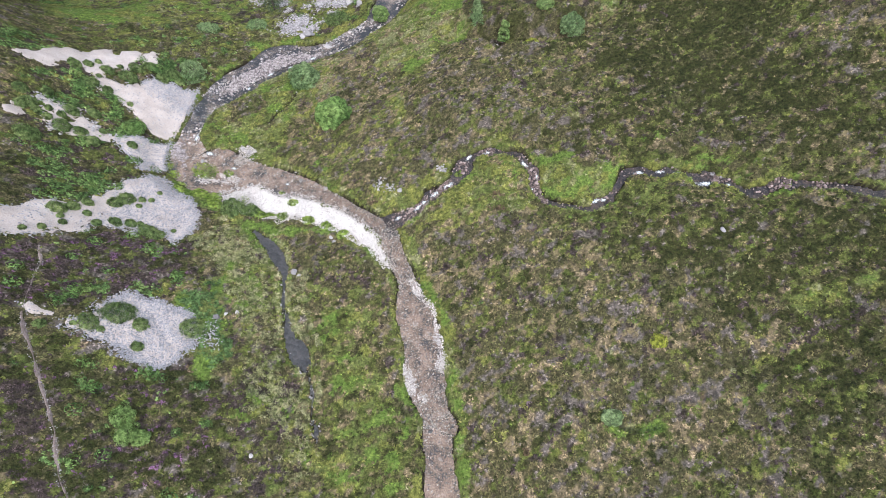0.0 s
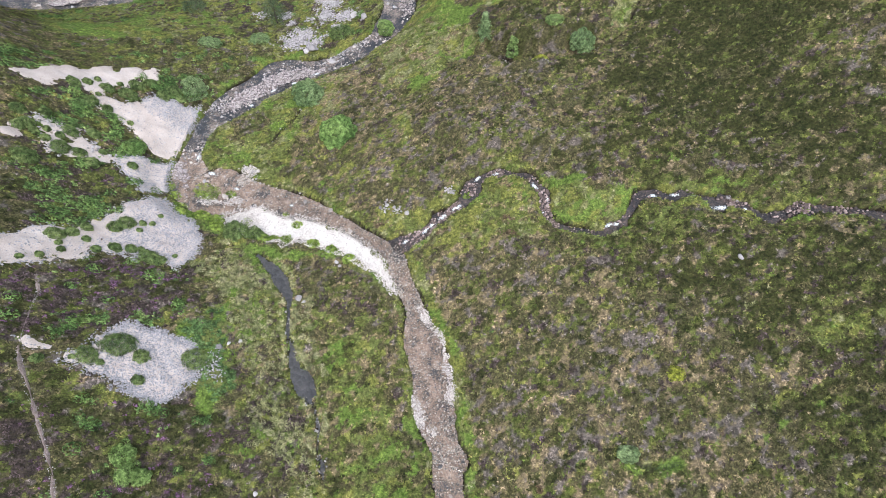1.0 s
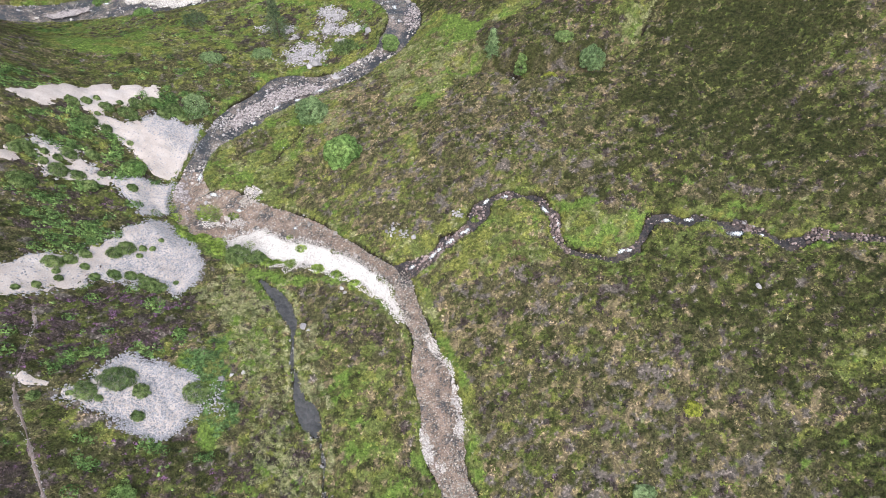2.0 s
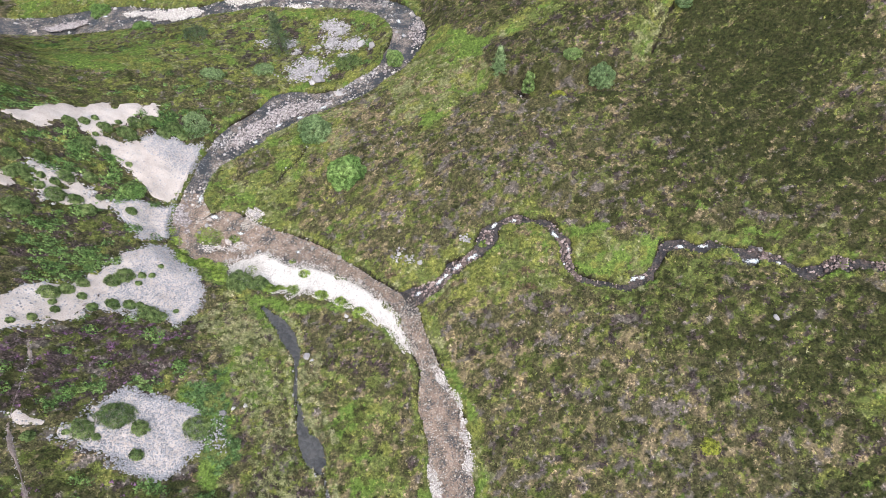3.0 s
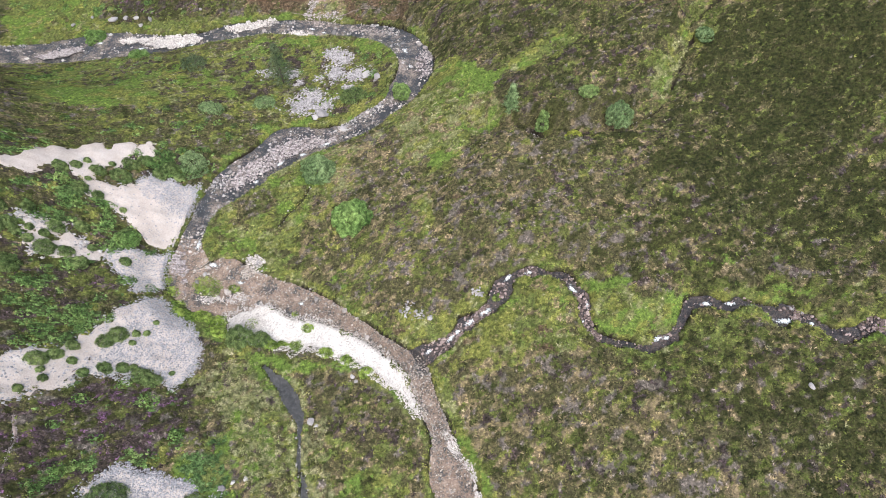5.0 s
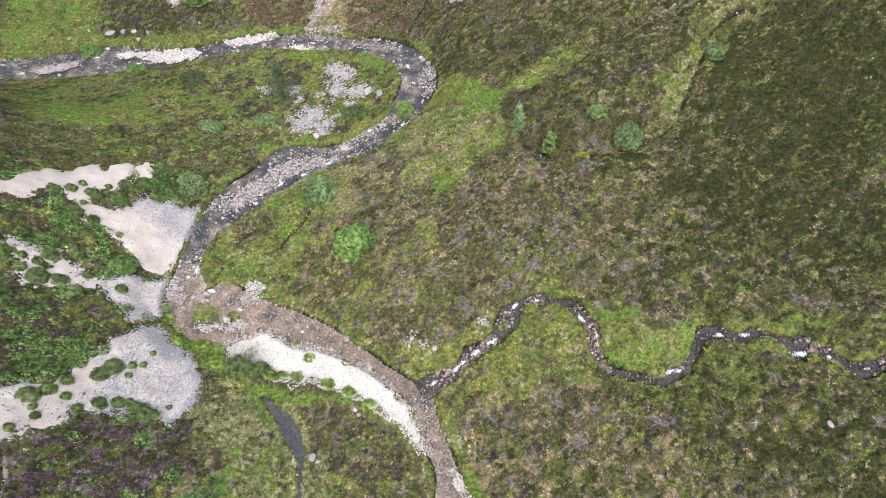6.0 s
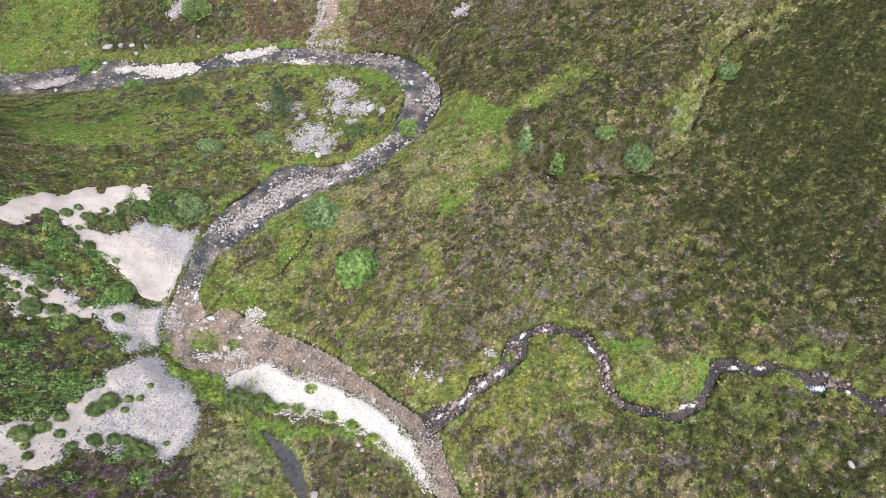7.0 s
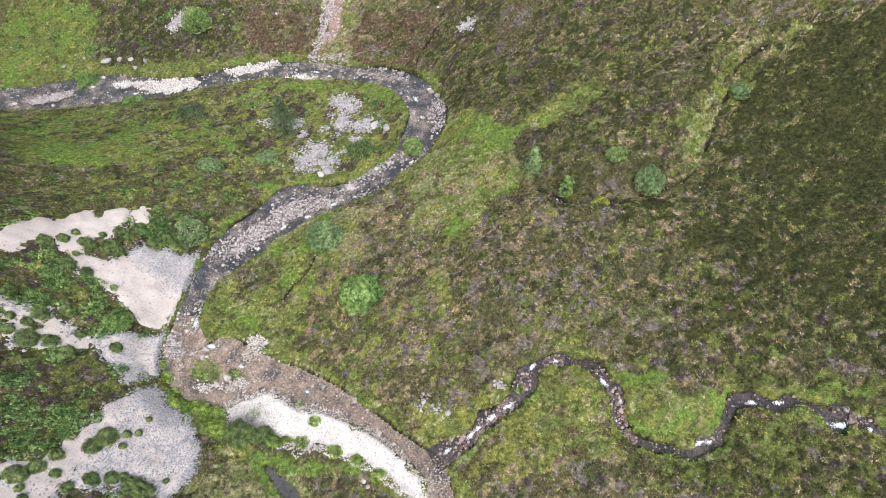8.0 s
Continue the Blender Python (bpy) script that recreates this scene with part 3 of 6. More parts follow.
def near_line(key, x, y, reach=8.0):
    """Distance to a channel's middle, its half width and the valley's height there; far off: 1e3."""
    line = LINES[key]
    mid = MIDDLES[key]
    dist, half, height = np.full(x.shape, 1e3), np.full(x.shape, 0.5), np.zeros(x.shape)
    box = (x > line[:, 0].min() - reach) & (x < line[:, 0].max() + reach) & (y > line[:, 1].min() - reach) & (y < line[:, 1].max() + reach)
    index = np.flatnonzero(box)
    a, b = line[:-1], line[1:]
    ab = b[:, :2] - a[:, :2]
    size = (ab**2).sum(1) + 1e-9
    for part_ in np.array_split(index, max(1, len(index) // 15000)):
        px, py = x[part_, None] - a[None, :, 0], y[part_, None] - a[None, :, 1]
        t = np.clip((px * ab[:, 0] + py * ab[:, 1]) / size, 0, 1)
        d = (px - t * ab[:, 0]) ** 2 + (py - t * ab[:, 1]) ** 2
        k = d.argmin(1)
        r = np.arange(len(part_))
        dist[part_] = np.sqrt(d[r, k])
        half[part_] = 0.5 * (a[k, 2] + t[r, k] * (b[k, 2] - a[k, 2]))
        height[part_] = mid[k] + t[r, k] * (mid[k + 1] - mid[k])
    return dist, half, height


def inside(outline, x, y):
    """Signed distance to an outline in plan, positive within."""
    p = np.array(outline, float)
    q = np.roll(p, -1, axis=0)
    best, within = np.full(x.shape, 1e9), np.zeros(x.shape, bool)
    for (ax, ay), (bx, by) in zip(p, q):
        dx, dy = bx - ax, by - ay
        t = np.clip(((x - ax) * dx + (y - ay) * dy) / (dx * dx + dy * dy + 1e-9), 0, 1)
        best = np.minimum(best, (x - ax - t * dx) ** 2 + (y - ay - t * dy) ** 2)
        if ay != by:
            within ^= ((ay > y) != (by > y)) & (x < dx * (y - ay) / dy + ax)
    return np.where(within, 1, -1) * np.sqrt(best)


def valley(x, y):
    """The smooth valley, without its channels; outside the lattice the hills go on."""
    cx = np.clip((x - LATTICE_X) / LATTICE, 0, 7 - 1e-6)
    cy = np.clip((y - LATTICE_Y) / LATTICE, 0, 5 - 1e-6)
    i, j = cx.astype(int), cy.astype(int)
    u, v = cx - i, cy - j

    def weights(t):
        return [(1 - t) ** 3 / 6, (3 * t**3 - 6 * t**2 + 4) / 6, (-3 * t**3 + 3 * t**2 + 3 * t + 1) / 6, t**3 / 6]

    wu, wv = weights(u), weights(v)
    z = sum(wu[a] * wv[b] * HEIGHTS[i + a, j + b] for a in range(4) for b in range(4))
    # a low shoulder of the hillside, and a hollow above the far stream
    z = z - 2.0 * np.exp(-(((x + 41) / 6) ** 2) - ((y - 52) / 5) ** 2)
    z = z - 2.6 * np.exp(-(np.maximum(x + 48, 0) / 9) ** 2 - ((y - 61) / 7) ** 2) - 1.2 * step01(-x, 45, 52) * np.exp(-(((y - 69) / 5) ** 2))
    east, west = np.maximum(x - 60, 0), np.maximum(-66 - x, 0)
    ends = np.maximum(y - 90, 0) + np.maximum(-y, 0)
    z = z + 170 * (1 - np.exp(-east / 420)) + 190 * (1 - np.exp(-west / 380)) + 60 * (1 - np.exp(-ends / 700))
    return z + 14 * step01(east + west + ends, 20, 400) * rough(x, y, 160, 5)


MIDDLES = {key: valley(line[:, 0], line[:, 1]) for key, line in LINES.items()}
# the burn comes down to the stream's level at its mouth
MIDDLES["burn"] = MIDDLES["burn"] + (2.63 - MIDDLES["burn"]) * (1 - step01(np.hypot(LINES["burn"][:, 0] + 5.1, LINES["burn"][:, 1] - 29.6), 1.2, 6.0))
STONY = [GRAVEL_BAR, ISLET_SHINGLE, EAST_SHINGLE, WEST_SHINGLE, FAR_SHINGLE, TOP_SHINGLE, MID_SHINGLE, HEAD_SHINGLE, BEND_SHINGLE, INNER_SHINGLE, NORTH_FAN, SMALL_FAN, MIDDLE_FAN, SOUTH_FAN, PATH_FAN, LITTLE_FAN, RED_SCREE, NORTH_FAN_TOP, LEFT_SHINGLE, BANK_SCREE, SCREE_EDGE, EAST_BEND, WEST_BEND]
BED, LEVEL = 0.66, 0.50            # the stream's bed and water below the valley's smooth surface
BURN_BED, BURN_LEVEL = 1.22, 1.08


def ground_z(x, y):
    """Height of the ground with its channels, banks and hummocks."""
    z = valley(x, y) + 0.10 * rough(x, y, 2.4, 21) + 0.16 * rough(x, y, 7.0, 22) + 0.17 * rough(x, y, 0.85, 23, 2)
    for brow, rise in ((MOOR_BROW, 0.9), (KNOLL, 1.0)):
        within = inside(brow, x, y) + 0.5 * rough(x, y, 2.5, 24)
        z = z + rise * step01(within, -0.3, 2.2) * np.exp(-np.maximum(within, 0) / 9)
    d, half, height = near_line("burn", x, y)
    edge = d - half + 0.36 * rough(x, y, 0.75, 12)
    z = z + (height - 0.72 - z) * 0.95 * (1 - step01(edge, 0.1, 3.2))
    burn_cut, burn_z = 1 - step01(edge, 0.0, 0.30), height - BURN_BED - 0.12
    d, half, height = near_line("stream", x, y)
    edge = d - half + 0.25 * rough(x, y, 1.3, 11)
    bar = step01(inside(GRAVEL_BAR, x, y), -0.6, 0.4)
    z = z + (height - 0.24 - z) * 0.9 * (1 - step01(edge, 0.1, 2.6))
    z = z + (height - BED + 0.16 - z) * bar
    z = z + (burn_z - z) * burn_cut
    z = z + (height - BED - 0.14 - z) * (1 - step01(edge, -0.02, 0.34))
    for key, deep in (("pool", 0.38), ("ditch", 0.1), ("gully", 0.4), ("side_gully", 0.25), ("footpath", 0.06), ("crack", 0.3), ("seep", 0.3)):
        d, half, height = near_line(key, x, y)
        edge = d - half + 0.12 * rough(x, y, 0.7, 13)
        if key in ("gully", "side_gully"):
            edge = edge + 0.1 + 0.3 * rough(x, y, 2.0, 15, 2)
        if key == "gully":
            z = z - (0.7 + 0.6 * (1 - step01(x, 10, 16))) * (1 - step01(edge + 0.8 * rough(x, y, 2.0, 14), 0.0, 2.6))
        if key in ("pool", "seep"):
            z = z + (height - 0.1 - z) * (1 - step01(edge, 0.0, 1.5))
        z = z - deep * (1 - step01(edge, -0.08, 0.25))
    return z


def stony_edge(outline, x, y):
    """Distance within an uneven stony outline."""
    sd = inside(outline, x, y)
    if outline is WEST_SCREE:
        return np.minimum(sd, 0.4) + 1.2 * rough(x, y, 1.1, 61) + 0.5 * rough(x, y, 0.4, 65) - 0.2
    return sd + (0.9 if outline in (RED_SCREE, NORTH_FAN_TOP) else 0.5) * rough(x, y, 1.1, 61) + 0.25 * rough(x, y, 0.35, 65)


def tilt_of(x, y):
    """Slope of the valley as dz/dx, dz/dy."""
    return (valley(x + 0.5, y) - valley(x - 0.5, y)), (valley(x, y + 0.5) - valley(x, y - 0.5))


# ---- materials ----
def material(name, rough_=0.85):
    m = bpy.data.materials.new(name)
    m.use_nodes = True
    b = m.node_tree.nodes["Principled BSDF"]
    b.inputs["Roughness"].default_value = rough_
    b.inputs["Specular IOR Level"].default_value = 0.25
    return m, m.node_tree.nodes, m.node_tree.links, b


def ramp(nodes, stops):
    r = nodes.new("ShaderNodeValToRGB")
    while len(r.color_ramp.elements) < len(stops):
        r.color_ramp.elements.new(0.5)
    for e, (at, colour) in zip(r.color_ramp.elements, stops):
        e.position, e.color = at, (*colour, 1)
    return r


def noise_node(nodes, links, size, detail=4.0, roughness=0.6):
    n = nodes.new("ShaderNodeTexNoise")
    n.inputs["Scale"].default_value = 1.0 / size
    n.inputs["Detail"].default_value = detail
    n.inputs["Roughness"].default_value = roughness
    g = nodes.new("ShaderNodeNewGeometry")
    links.new(g.outputs["Position"], n.inputs["Vector"])
    return n


def mixed(nodes, links, factor, a, b, how="MIX"):
    m = nodes.new("ShaderNodeMix")
    m.data_type, m.blend_type = "RGBA", how
    for socket, value in ((m.inputs["Factor"], factor), (m.inputs["A"], a), (m.inputs["B"], b)):
        if isinstance(value, (int, float)):
            socket.default_value = value
        elif isinstance(value, tuple):
            socket.default_value = (*value, 1)
        else:
            links.new(value, socket)
    return m.outputs["Result"]


def relief(nodes, links, bsdf, height, depth, strength=1.0):
    b = nodes.new("ShaderNodeBump")
    b.inputs["Distance"].default_value = depth
    b.inputs["Strength"].default_value = strength
    links.new(height, b.inputs["Height"])
    links.new(b.outputs[0], bsdf.inputs["Normal"])


def plant(name, stops, grain=0.07, patch=2.5, spread=0.5, clumped=True):
    """Foliage: a colour for each clump or leaf, drifting over metres, with fine grain."""
    m, n, l, b = material(name, 0.8)
    g = n.new("ShaderNodeNewGeometry")
    own = g.outputs["Random Per Island"]
    if clumped:
        tone = n.new("ShaderNodeAttribute")
        tone.attribute_name = "tone"
        part_of = n.new("ShaderNodeMix")
        part_of.inputs["Factor"].default_value = 0.28
        l.new(tone.outputs["Fac"], part_of.inputs["A"])
        l.new(own, part_of.inputs["B"])
        own = part_of.outputs["Result"]
    drift = noise_node(n, l, patch, 2.0)
    sum_ = n.new("ShaderNodeMath")
    sum_.operation = "MULTIPLY_ADD"
    l.new(own, sum_.inputs[0])
    sum_.inputs[1].default_value = spread
    shift = n.new("ShaderNodeMath")
    shift.operation = "MULTIPLY_ADD"
    l.new(drift.outputs["Fac"], shift.inputs[0])
    shift.inputs[1].default_value = 2.6 * (1 - spread)
    shift.inputs[2].default_value = -0.8 * (1 - spread)
    l.new(shift.outputs[0], sum_.inputs[2])
    r = ramp(n, stops)
    l.new(sum_.outputs[0], r.inputs[0])
    fine = noise_node(n, l, grain, 3.0, 0.7)
    shade = ramp(n, [(0.34, (0.72, 0.72, 0.72)), (0.66, (1.30, 1.30, 1.30))])
    l.new(fine.outputs["Fac"], shade.inputs[0])
    wide = noise_node(n, l, 2.6, 3.0)
    broad = ramp(n, [(0.32, (0.70, 0.76, 0.72)), (0.68, (1.26, 1.20, 1.22))])
    l.new(wide.outputs["Fac"], broad.inputs[0])
    grained = mixed(n, l, 1.0, r.outputs[0], shade.outputs[0], "MULTIPLY")
    middling = noise_node(n, l, 0.33, 2.0, 0.6)
    lumps = ramp(n, [(0.37, (0.44, 0.46, 0.44)), (0.63, (1.60, 1.57, 1.58))])
    l.new(middling.outputs["Fac"], lumps.inputs[0])
    grained = mixed(n, l, 1.0, grained, lumps.outputs[0], "MULTIPLY")
    l.new(mixed(n, l, 1.0, grained, broad.outputs[0], "MULTIPLY"), b.inputs["Base Color"])
    relief(n, l, b, fine.outputs["Fac"], 0.03)
    return m


M_HEATHER = plant("heather_shoots", [(0.1, (0.070, 0.078, 0.027)), (0.3, (0.093, 0.090, 0.037)), (0.48, (0.118, 0.111, 0.048)), (0.62, (0.136, 0.112, 0.062)), (0.78, (0.139, 0.152, 0.048)), (0.94, (0.242, 0.221, 0.128))], 0.06, 0.75, 0.45)
# dark heather, its colour lowered further to stand in for lens falloff
M_HIGH = plant("dimmed_dark_heather", [(0.10, (0.024, 0.033, 0.008)), (0.30, (0.034, 0.040, 0.012)), (0.48, (0.041, 0.052, 0.013)), (0.68, (0.055, 0.054, 0.020)), (0.92, (0.091, 0.085, 0.039))], 0.06, 0.8, 0.42)
M_WINE = plant("wine_brown_heather", [(0.1, (0.043, 0.033, 0.029)), (0.4, (0.069, 0.052, 0.048)), (0.7, (0.100, 0.074, 0.076)), (0.95, (0.168, 0.130, 0.153))], 0.06, 0.8, 0.45)
M_RUST = plant("rusty_heath", [(0.12, (0.055, 0.042, 0.022)), (0.35, (0.095, 0.066, 0.040)), (0.6, (0.14, 0.098, 0.062)), (0.9, (0.24, 0.18, 0.13))], 0.05, 0.8, 0.35)
M_GREY = plant("withered_heather", [(0.1, (0.147, 0.126, 0.101)), (0.5, (0.216, 0.184, 0.159)), (0.9, (0.308, 0.268, 0.241))])
M_STRAW = plant("straw_grass", [(0.1, (0.190, 0.165, 0.062)), (0.45, (0.290, 0.235, 0.118)), (0.9, (0.410, 0.325, 0.215))])
M_GRASS = plant("green_grass", [(0.08, (0.066, 0.104, 0.022)), (0.35, (0.122, 0.170, 0.038)), (0.65, (0.205, 0.242, 0.064)), (0.92, (0.335, 0.340, 0.125))], 0.05, 0.7, 0.45)
M_TUFT = plant("tuft_grass", [(0.1, (0.060, 0.082, 0.018)), (0.5, (0.102, 0.128, 0.029)), (0.9, (0.180, 0.190, 0.056))], 0.05, 0.9)
M_LUSH = plant("lush_grass", [(0.08, (0.062, 0.122, 0.018)), (0.45, (0.135, 0.222, 0.034)), (0.9, (0.255, 0.325, 0.074))], 0.05, 0.7, 0.45)
M_RUSH = plant("pale_rushes", [(0.1, (0.175, 0.189, 0.081)), (0.5, (0.258, 0.270, 0.133)), (0.9, (0.368, 0.342, 0.218))], 0.05, 0.8)
M_BRACKEN = plant("bracken_fronds", [(0.1, (0.060, 0.115, 0.040)), (0.5, (0.095, 0.165, 0.055)), (0.9, (0.15, 0.22, 0.085))], 0.05, 0.9)
M_MOSS = plant("yellow_moss", [(0.1, (0.125, 0.150, 0.034)), (0.5, (0.185, 0.205, 0.050)), (0.9, (0.270, 0.250, 0.085))], 0.05, 0.8)
M_BILBERRY = plant("bilberry_leaves", [(0.1, (0.071, 0.131, 0.046)), (0.5, (0.149, 0.248, 0.075)), (0.9, (0.270, 0.364, 0.122))], 0.07, 0.8)
M_SHRUB = plant("juniper_leaves", [(0.1, (0.067, 0.108, 0.040)), (0.5, (0.127, 0.186, 0.064)), (0.9, (0.226, 0.282, 0.108))], 0.07, 0.8, clumped=False)
M_MOUND = plant("scrub_leaves", [(0.1, (0.067, 0.103, 0.037)), (0.35, (0.087, 0.153, 0.048)), (0.6, (0.125, 0.219, 0.064)), (0.8, (0.185, 0.270, 0.076)), (0.95, (0.152, 0.138, 0.073))], 0.07, 1.6, 0.6)
M_PURPLE = plant("heather_bells", [(0.1, (0.105, 0.062, 0.091)), (0.9, (0.200, 0.103, 0.202))])
M_WILLOW = plant("willow_leaves", [(0.1, (0.091, 0.174, 0.048)), (0.5, (0.152, 0.254, 0.074)), (0.9, (0.231, 0.346, 0.115))], 0.1, clumped=False)
M_JUNIPER = plant("grey_green_leaves", [(0.1, (0.109, 0.180, 0.074)), (0.5, (0.176, 0.260, 0.114)), (0.9, (0.271, 0.360, 0.180))], 0.1, clumped=False)
M_BIRCH = plant("birch_leaves", [(0.1, (0.125, 0.207, 0.058)), (0.5, (0.194, 0.293, 0.091)), (0.9, (0.288, 0.378, 0.156))], 0.1, clumped=False)
M_CUSHION = plant("hummock_grass", [(0.1, (0.122, 0.201, 0.033)), (0.5, (0.204, 0.293, 0.056)), (0.9, (0.295, 0.364, 0.103))], 0.07, 0.9, clumped=False)
M_HUMMOCK = plant("lime_moss", [(0.1, (0.20, 0.235, 0.035)), (0.9, (0.34, 0.37, 0.065))], clumped=False)
M_PINE = plant("pine_needles", [(0.1, (0.053, 0.085, 0.042)), (0.5, (0.090, 0.127, 0.063)), (0.9, (0.150, 0.178, 0.105))], 0.08, clumped=False)


def ground_material():
    m, n, l, b = material("peat_and_turf", 0.95)
    litter = n.new("ShaderNodeAttribute")
    litter.attribute_name = "litter"
    coarse, fine = noise_node(n, l, 0.3, 3.0), noise_node(n, l, 0.12, 4.0, 0.7)
    drift = ramp(n, [(0.36, (0.55, 0.57, 0.55)), (0.64, (1.45, 1.42, 1.4))])
    l.new(coarse.outputs["Fac"], drift.inputs[0])
    shade = ramp(n, [(0.3, (0.5, 0.5, 0.5)), (0.7, (1.4, 1.4, 1.4))])
    l.new(fine.outputs["Fac"], shade.inputs[0])
    peat_shade = n.new("ShaderNodeAttribute")
    peat_shade.attribute_name = "peat_shade"
    both = mixed(n, l, 1.0, litter.outputs["Color"], drift.outputs[0], "MULTIPLY")
    # near-black: wet peat plus the shade below the bank lips, put in as colour
    both = mixed(n, l, peat_shade.outputs["Fac"], both, (0.022, 0.017, 0.012))
    l.new(mixed(n, l, 1.0, both, shade.outputs[0], "MULTIPLY"), b.inputs["Base Color"])
    relief(n, l, b, fine.outputs["Fac"], 0.05)
    return m


def stone_material(name, stops, grain=0.05):
    """Loose stones, each of its own shade."""
    m, n, l, b = material(name, 0.85)
    g = n.new("ShaderNodeNewGeometry")
    info = n.new("ShaderNodeObjectInfo")
    total = n.new("ShaderNodeMath")
    total.operation = "ADD"
    l.new(g.outputs["Random Per Island"], total.inputs[0])
    l.new(info.outputs["Random"], total.inputs[1])
    wrap = n.new("ShaderNodeMath")
    wrap.operation = "FRACT"
    l.new(total.outputs[0], wrap.inputs[0])
    r = ramp(n, stops)
    l.new(wrap.outputs[0], r.inputs[0])
    fine = noise_node(n, l, grain, 4.0)
    shade = ramp(n, [(0.3, (0.7, 0.7, 0.7)), (0.7, (1.2, 1.2, 1.2))])
    l.new(fine.outputs["Fac"], shade.inputs[0])
    l.new(mixed(n, l, 1.0, r.outputs[0], shade.outputs[0], "MULTIPLY"), b.inputs["Base Color"])
    relief(n, l, b, fine.outputs["Fac"], 0.02)
    return m


def gravel_material(name, stops, size=0.09, patch=1.6, channel=0.0, fleck=0.5):
    """Beds of shingle too small to pick apart: shades by cell, drifting over metres."""
    m, n, l, b = material(name, 0.9)
    v = n.new("ShaderNodeTexVoronoi")
    v.inputs["Scale"].default_value = 1.0 / size
    g = n.new("ShaderNodeNewGeometry")
    l.new(g.outputs["Position"], v.inputs["Vector"])
    tone = n.new("ShaderNodeSeparateColor")
    l.new(v.outputs["Color"], tone.inputs[0])
    drift = noise_node(n, l, patch, 3.0)
    total = n.new("ShaderNodeMath")
    total.operation = "MULTIPLY_ADD"
    l.new(tone.outputs[0], total.inputs[0])
    total.inputs[1].default_value = fleck
    l.new(drift.outputs["Fac"], total.inputs[2])
    less = n.new("ShaderNodeMath")
    less.operation = "SUBTRACT"
    l.new(total.outputs[0], less.inputs[0])
    less.inputs[1].default_value = 0.5 * fleck
    r = ramp(n, stops)
    if channel:
        # the deep of the channel is coloured darker, painting in light lost in deeper water
        deep = n.new("ShaderNodeAttribute")
        deep.attribute_name = "deep"
        sunk = n.new("ShaderNodeMath")
        sunk.operation = "MULTIPLY_ADD"
        l.new(deep.outputs["Fac"], sunk.inputs[0])
        sunk.inputs[1].default_value = -channel
        l.new(less.outputs[0], sunk.inputs[2])
        l.new(sunk.outputs[0], r.inputs[0])
    else:
        l.new(less.outputs[0], r.inputs[0])
    l.new(r.outputs[0], b.inputs["Base Color"])
    inv = n.new("ShaderNodeMath")
    inv.operation = "SUBTRACT"
    inv.inputs[0].default_value = 1.0
    l.new(v.outputs["Distance"], inv.inputs[1])
    relief(n, l, b, inv.outputs[0], 0.25 * size)
    return m


M_GROUND = ground_material()
M_PALE = gravel_material("pale_shingle", [(0.15, (0.520, 0.488, 0.458)), (0.5, (0.668, 0.632, 0.598)), (0.85, (0.775, 0.748, 0.718))])
M_SAND = gravel_material("pink_granite_grit", [(0.15, (0.43, 0.365, 0.331)), (0.5, (0.542, 0.469, 0.43)), (0.85, (0.602, 0.55, 0.525))], 0.05, 2.2)
# slate-blue stops of the beds paint in dark water and its sky reflection
M_BED = gravel_material("wet_brown_cobbles", [(0.22, (0.080, 0.087, 0.100)), (0.34, (0.121, 0.121, 0.128)), (0.41, (0.247, 0.192, 0.165)), (0.62, (0.407, 0.314, 0.268)), (0.82, (0.601, 0.503, 0.459))], 0.075, 1.1, 0.10, 0.26)
M_SLATE_BED = gravel_material("water_toned_bed", [(0.24, (0.055, 0.063, 0.079)), (0.45, (0.087, 0.092, 0.107)), (0.54, (0.190, 0.168, 0.161)), (0.70, (0.361, 0.304, 0.282)), (0.88, (0.608, 0.545, 0.524))], 0.08, 1.4, 0.22, 0.30)
M_BURN_BED = gravel_material("water_toned_rock", [(0.25, (0.045, 0.046, 0.058)), (0.5, (0.076, 0.073, 0.081)), (0.72, (0.145, 0.116, 0.113))], 0.09, 0.9, 0.0, 0.3)
# mud made paler to paint in the sky that the pool reflects
M_MUD = gravel_material("sky_paled_mud", [(0.1, (0.085, 0.084, 0.090)), (0.9, (0.154, 0.147, 0.148))], 0.3, 0.7)
M_TRACK = gravel_material("trodden_grit", [(0.1, (0.133, 0.107, 0.092)), (0.5, (0.210, 0.168, 0.153)), (0.9, (0.320, 0.265, 0.255))], 0.06, 0.5)
M_RED = gravel_material("red_scree_grit", [(0.2, (0.150, 0.098, 0.064)), (0.5, (0.270, 0.172, 0.125)), (0.8, (0.440, 0.330, 0.280))], 0.10, 1.2, 0.0, 0.3)
M_STONE = stone_material("grey_granite_cobbles", [(0.0, (0.244, 0.244, 0.270)), (0.4, (0.336, 0.333, 0.359)), (0.75, (0.413, 0.404, 0.428)), (1.0, (0.478, 0.450, 0.454))])
M_PALESTONE = stone_material("pale_granite_cobbles", [(0.0, (0.384, 0.351, 0.333)), (0.5, (0.600, 0.553, 0.524)), (1.0, (0.792, 0.744, 0.714))])
M_MIXSTONE = stone_material("weathered_granite", [(0.0, (0.211, 0.201, 0.208)), (0.5, (0.375, 0.353, 0.358)), (1.0, (0.547, 0.525, 0.528))])
M_BOULDER = stone_material("river_boulder", [(0.0, (0.127, 0.127, 0.132)), (0.4, (0.276, 0.259, 0.253)), (0.75, (0.460, 0.408, 0.385)), (1.0, (0.713, 0.667, 0.632))], 0.12)
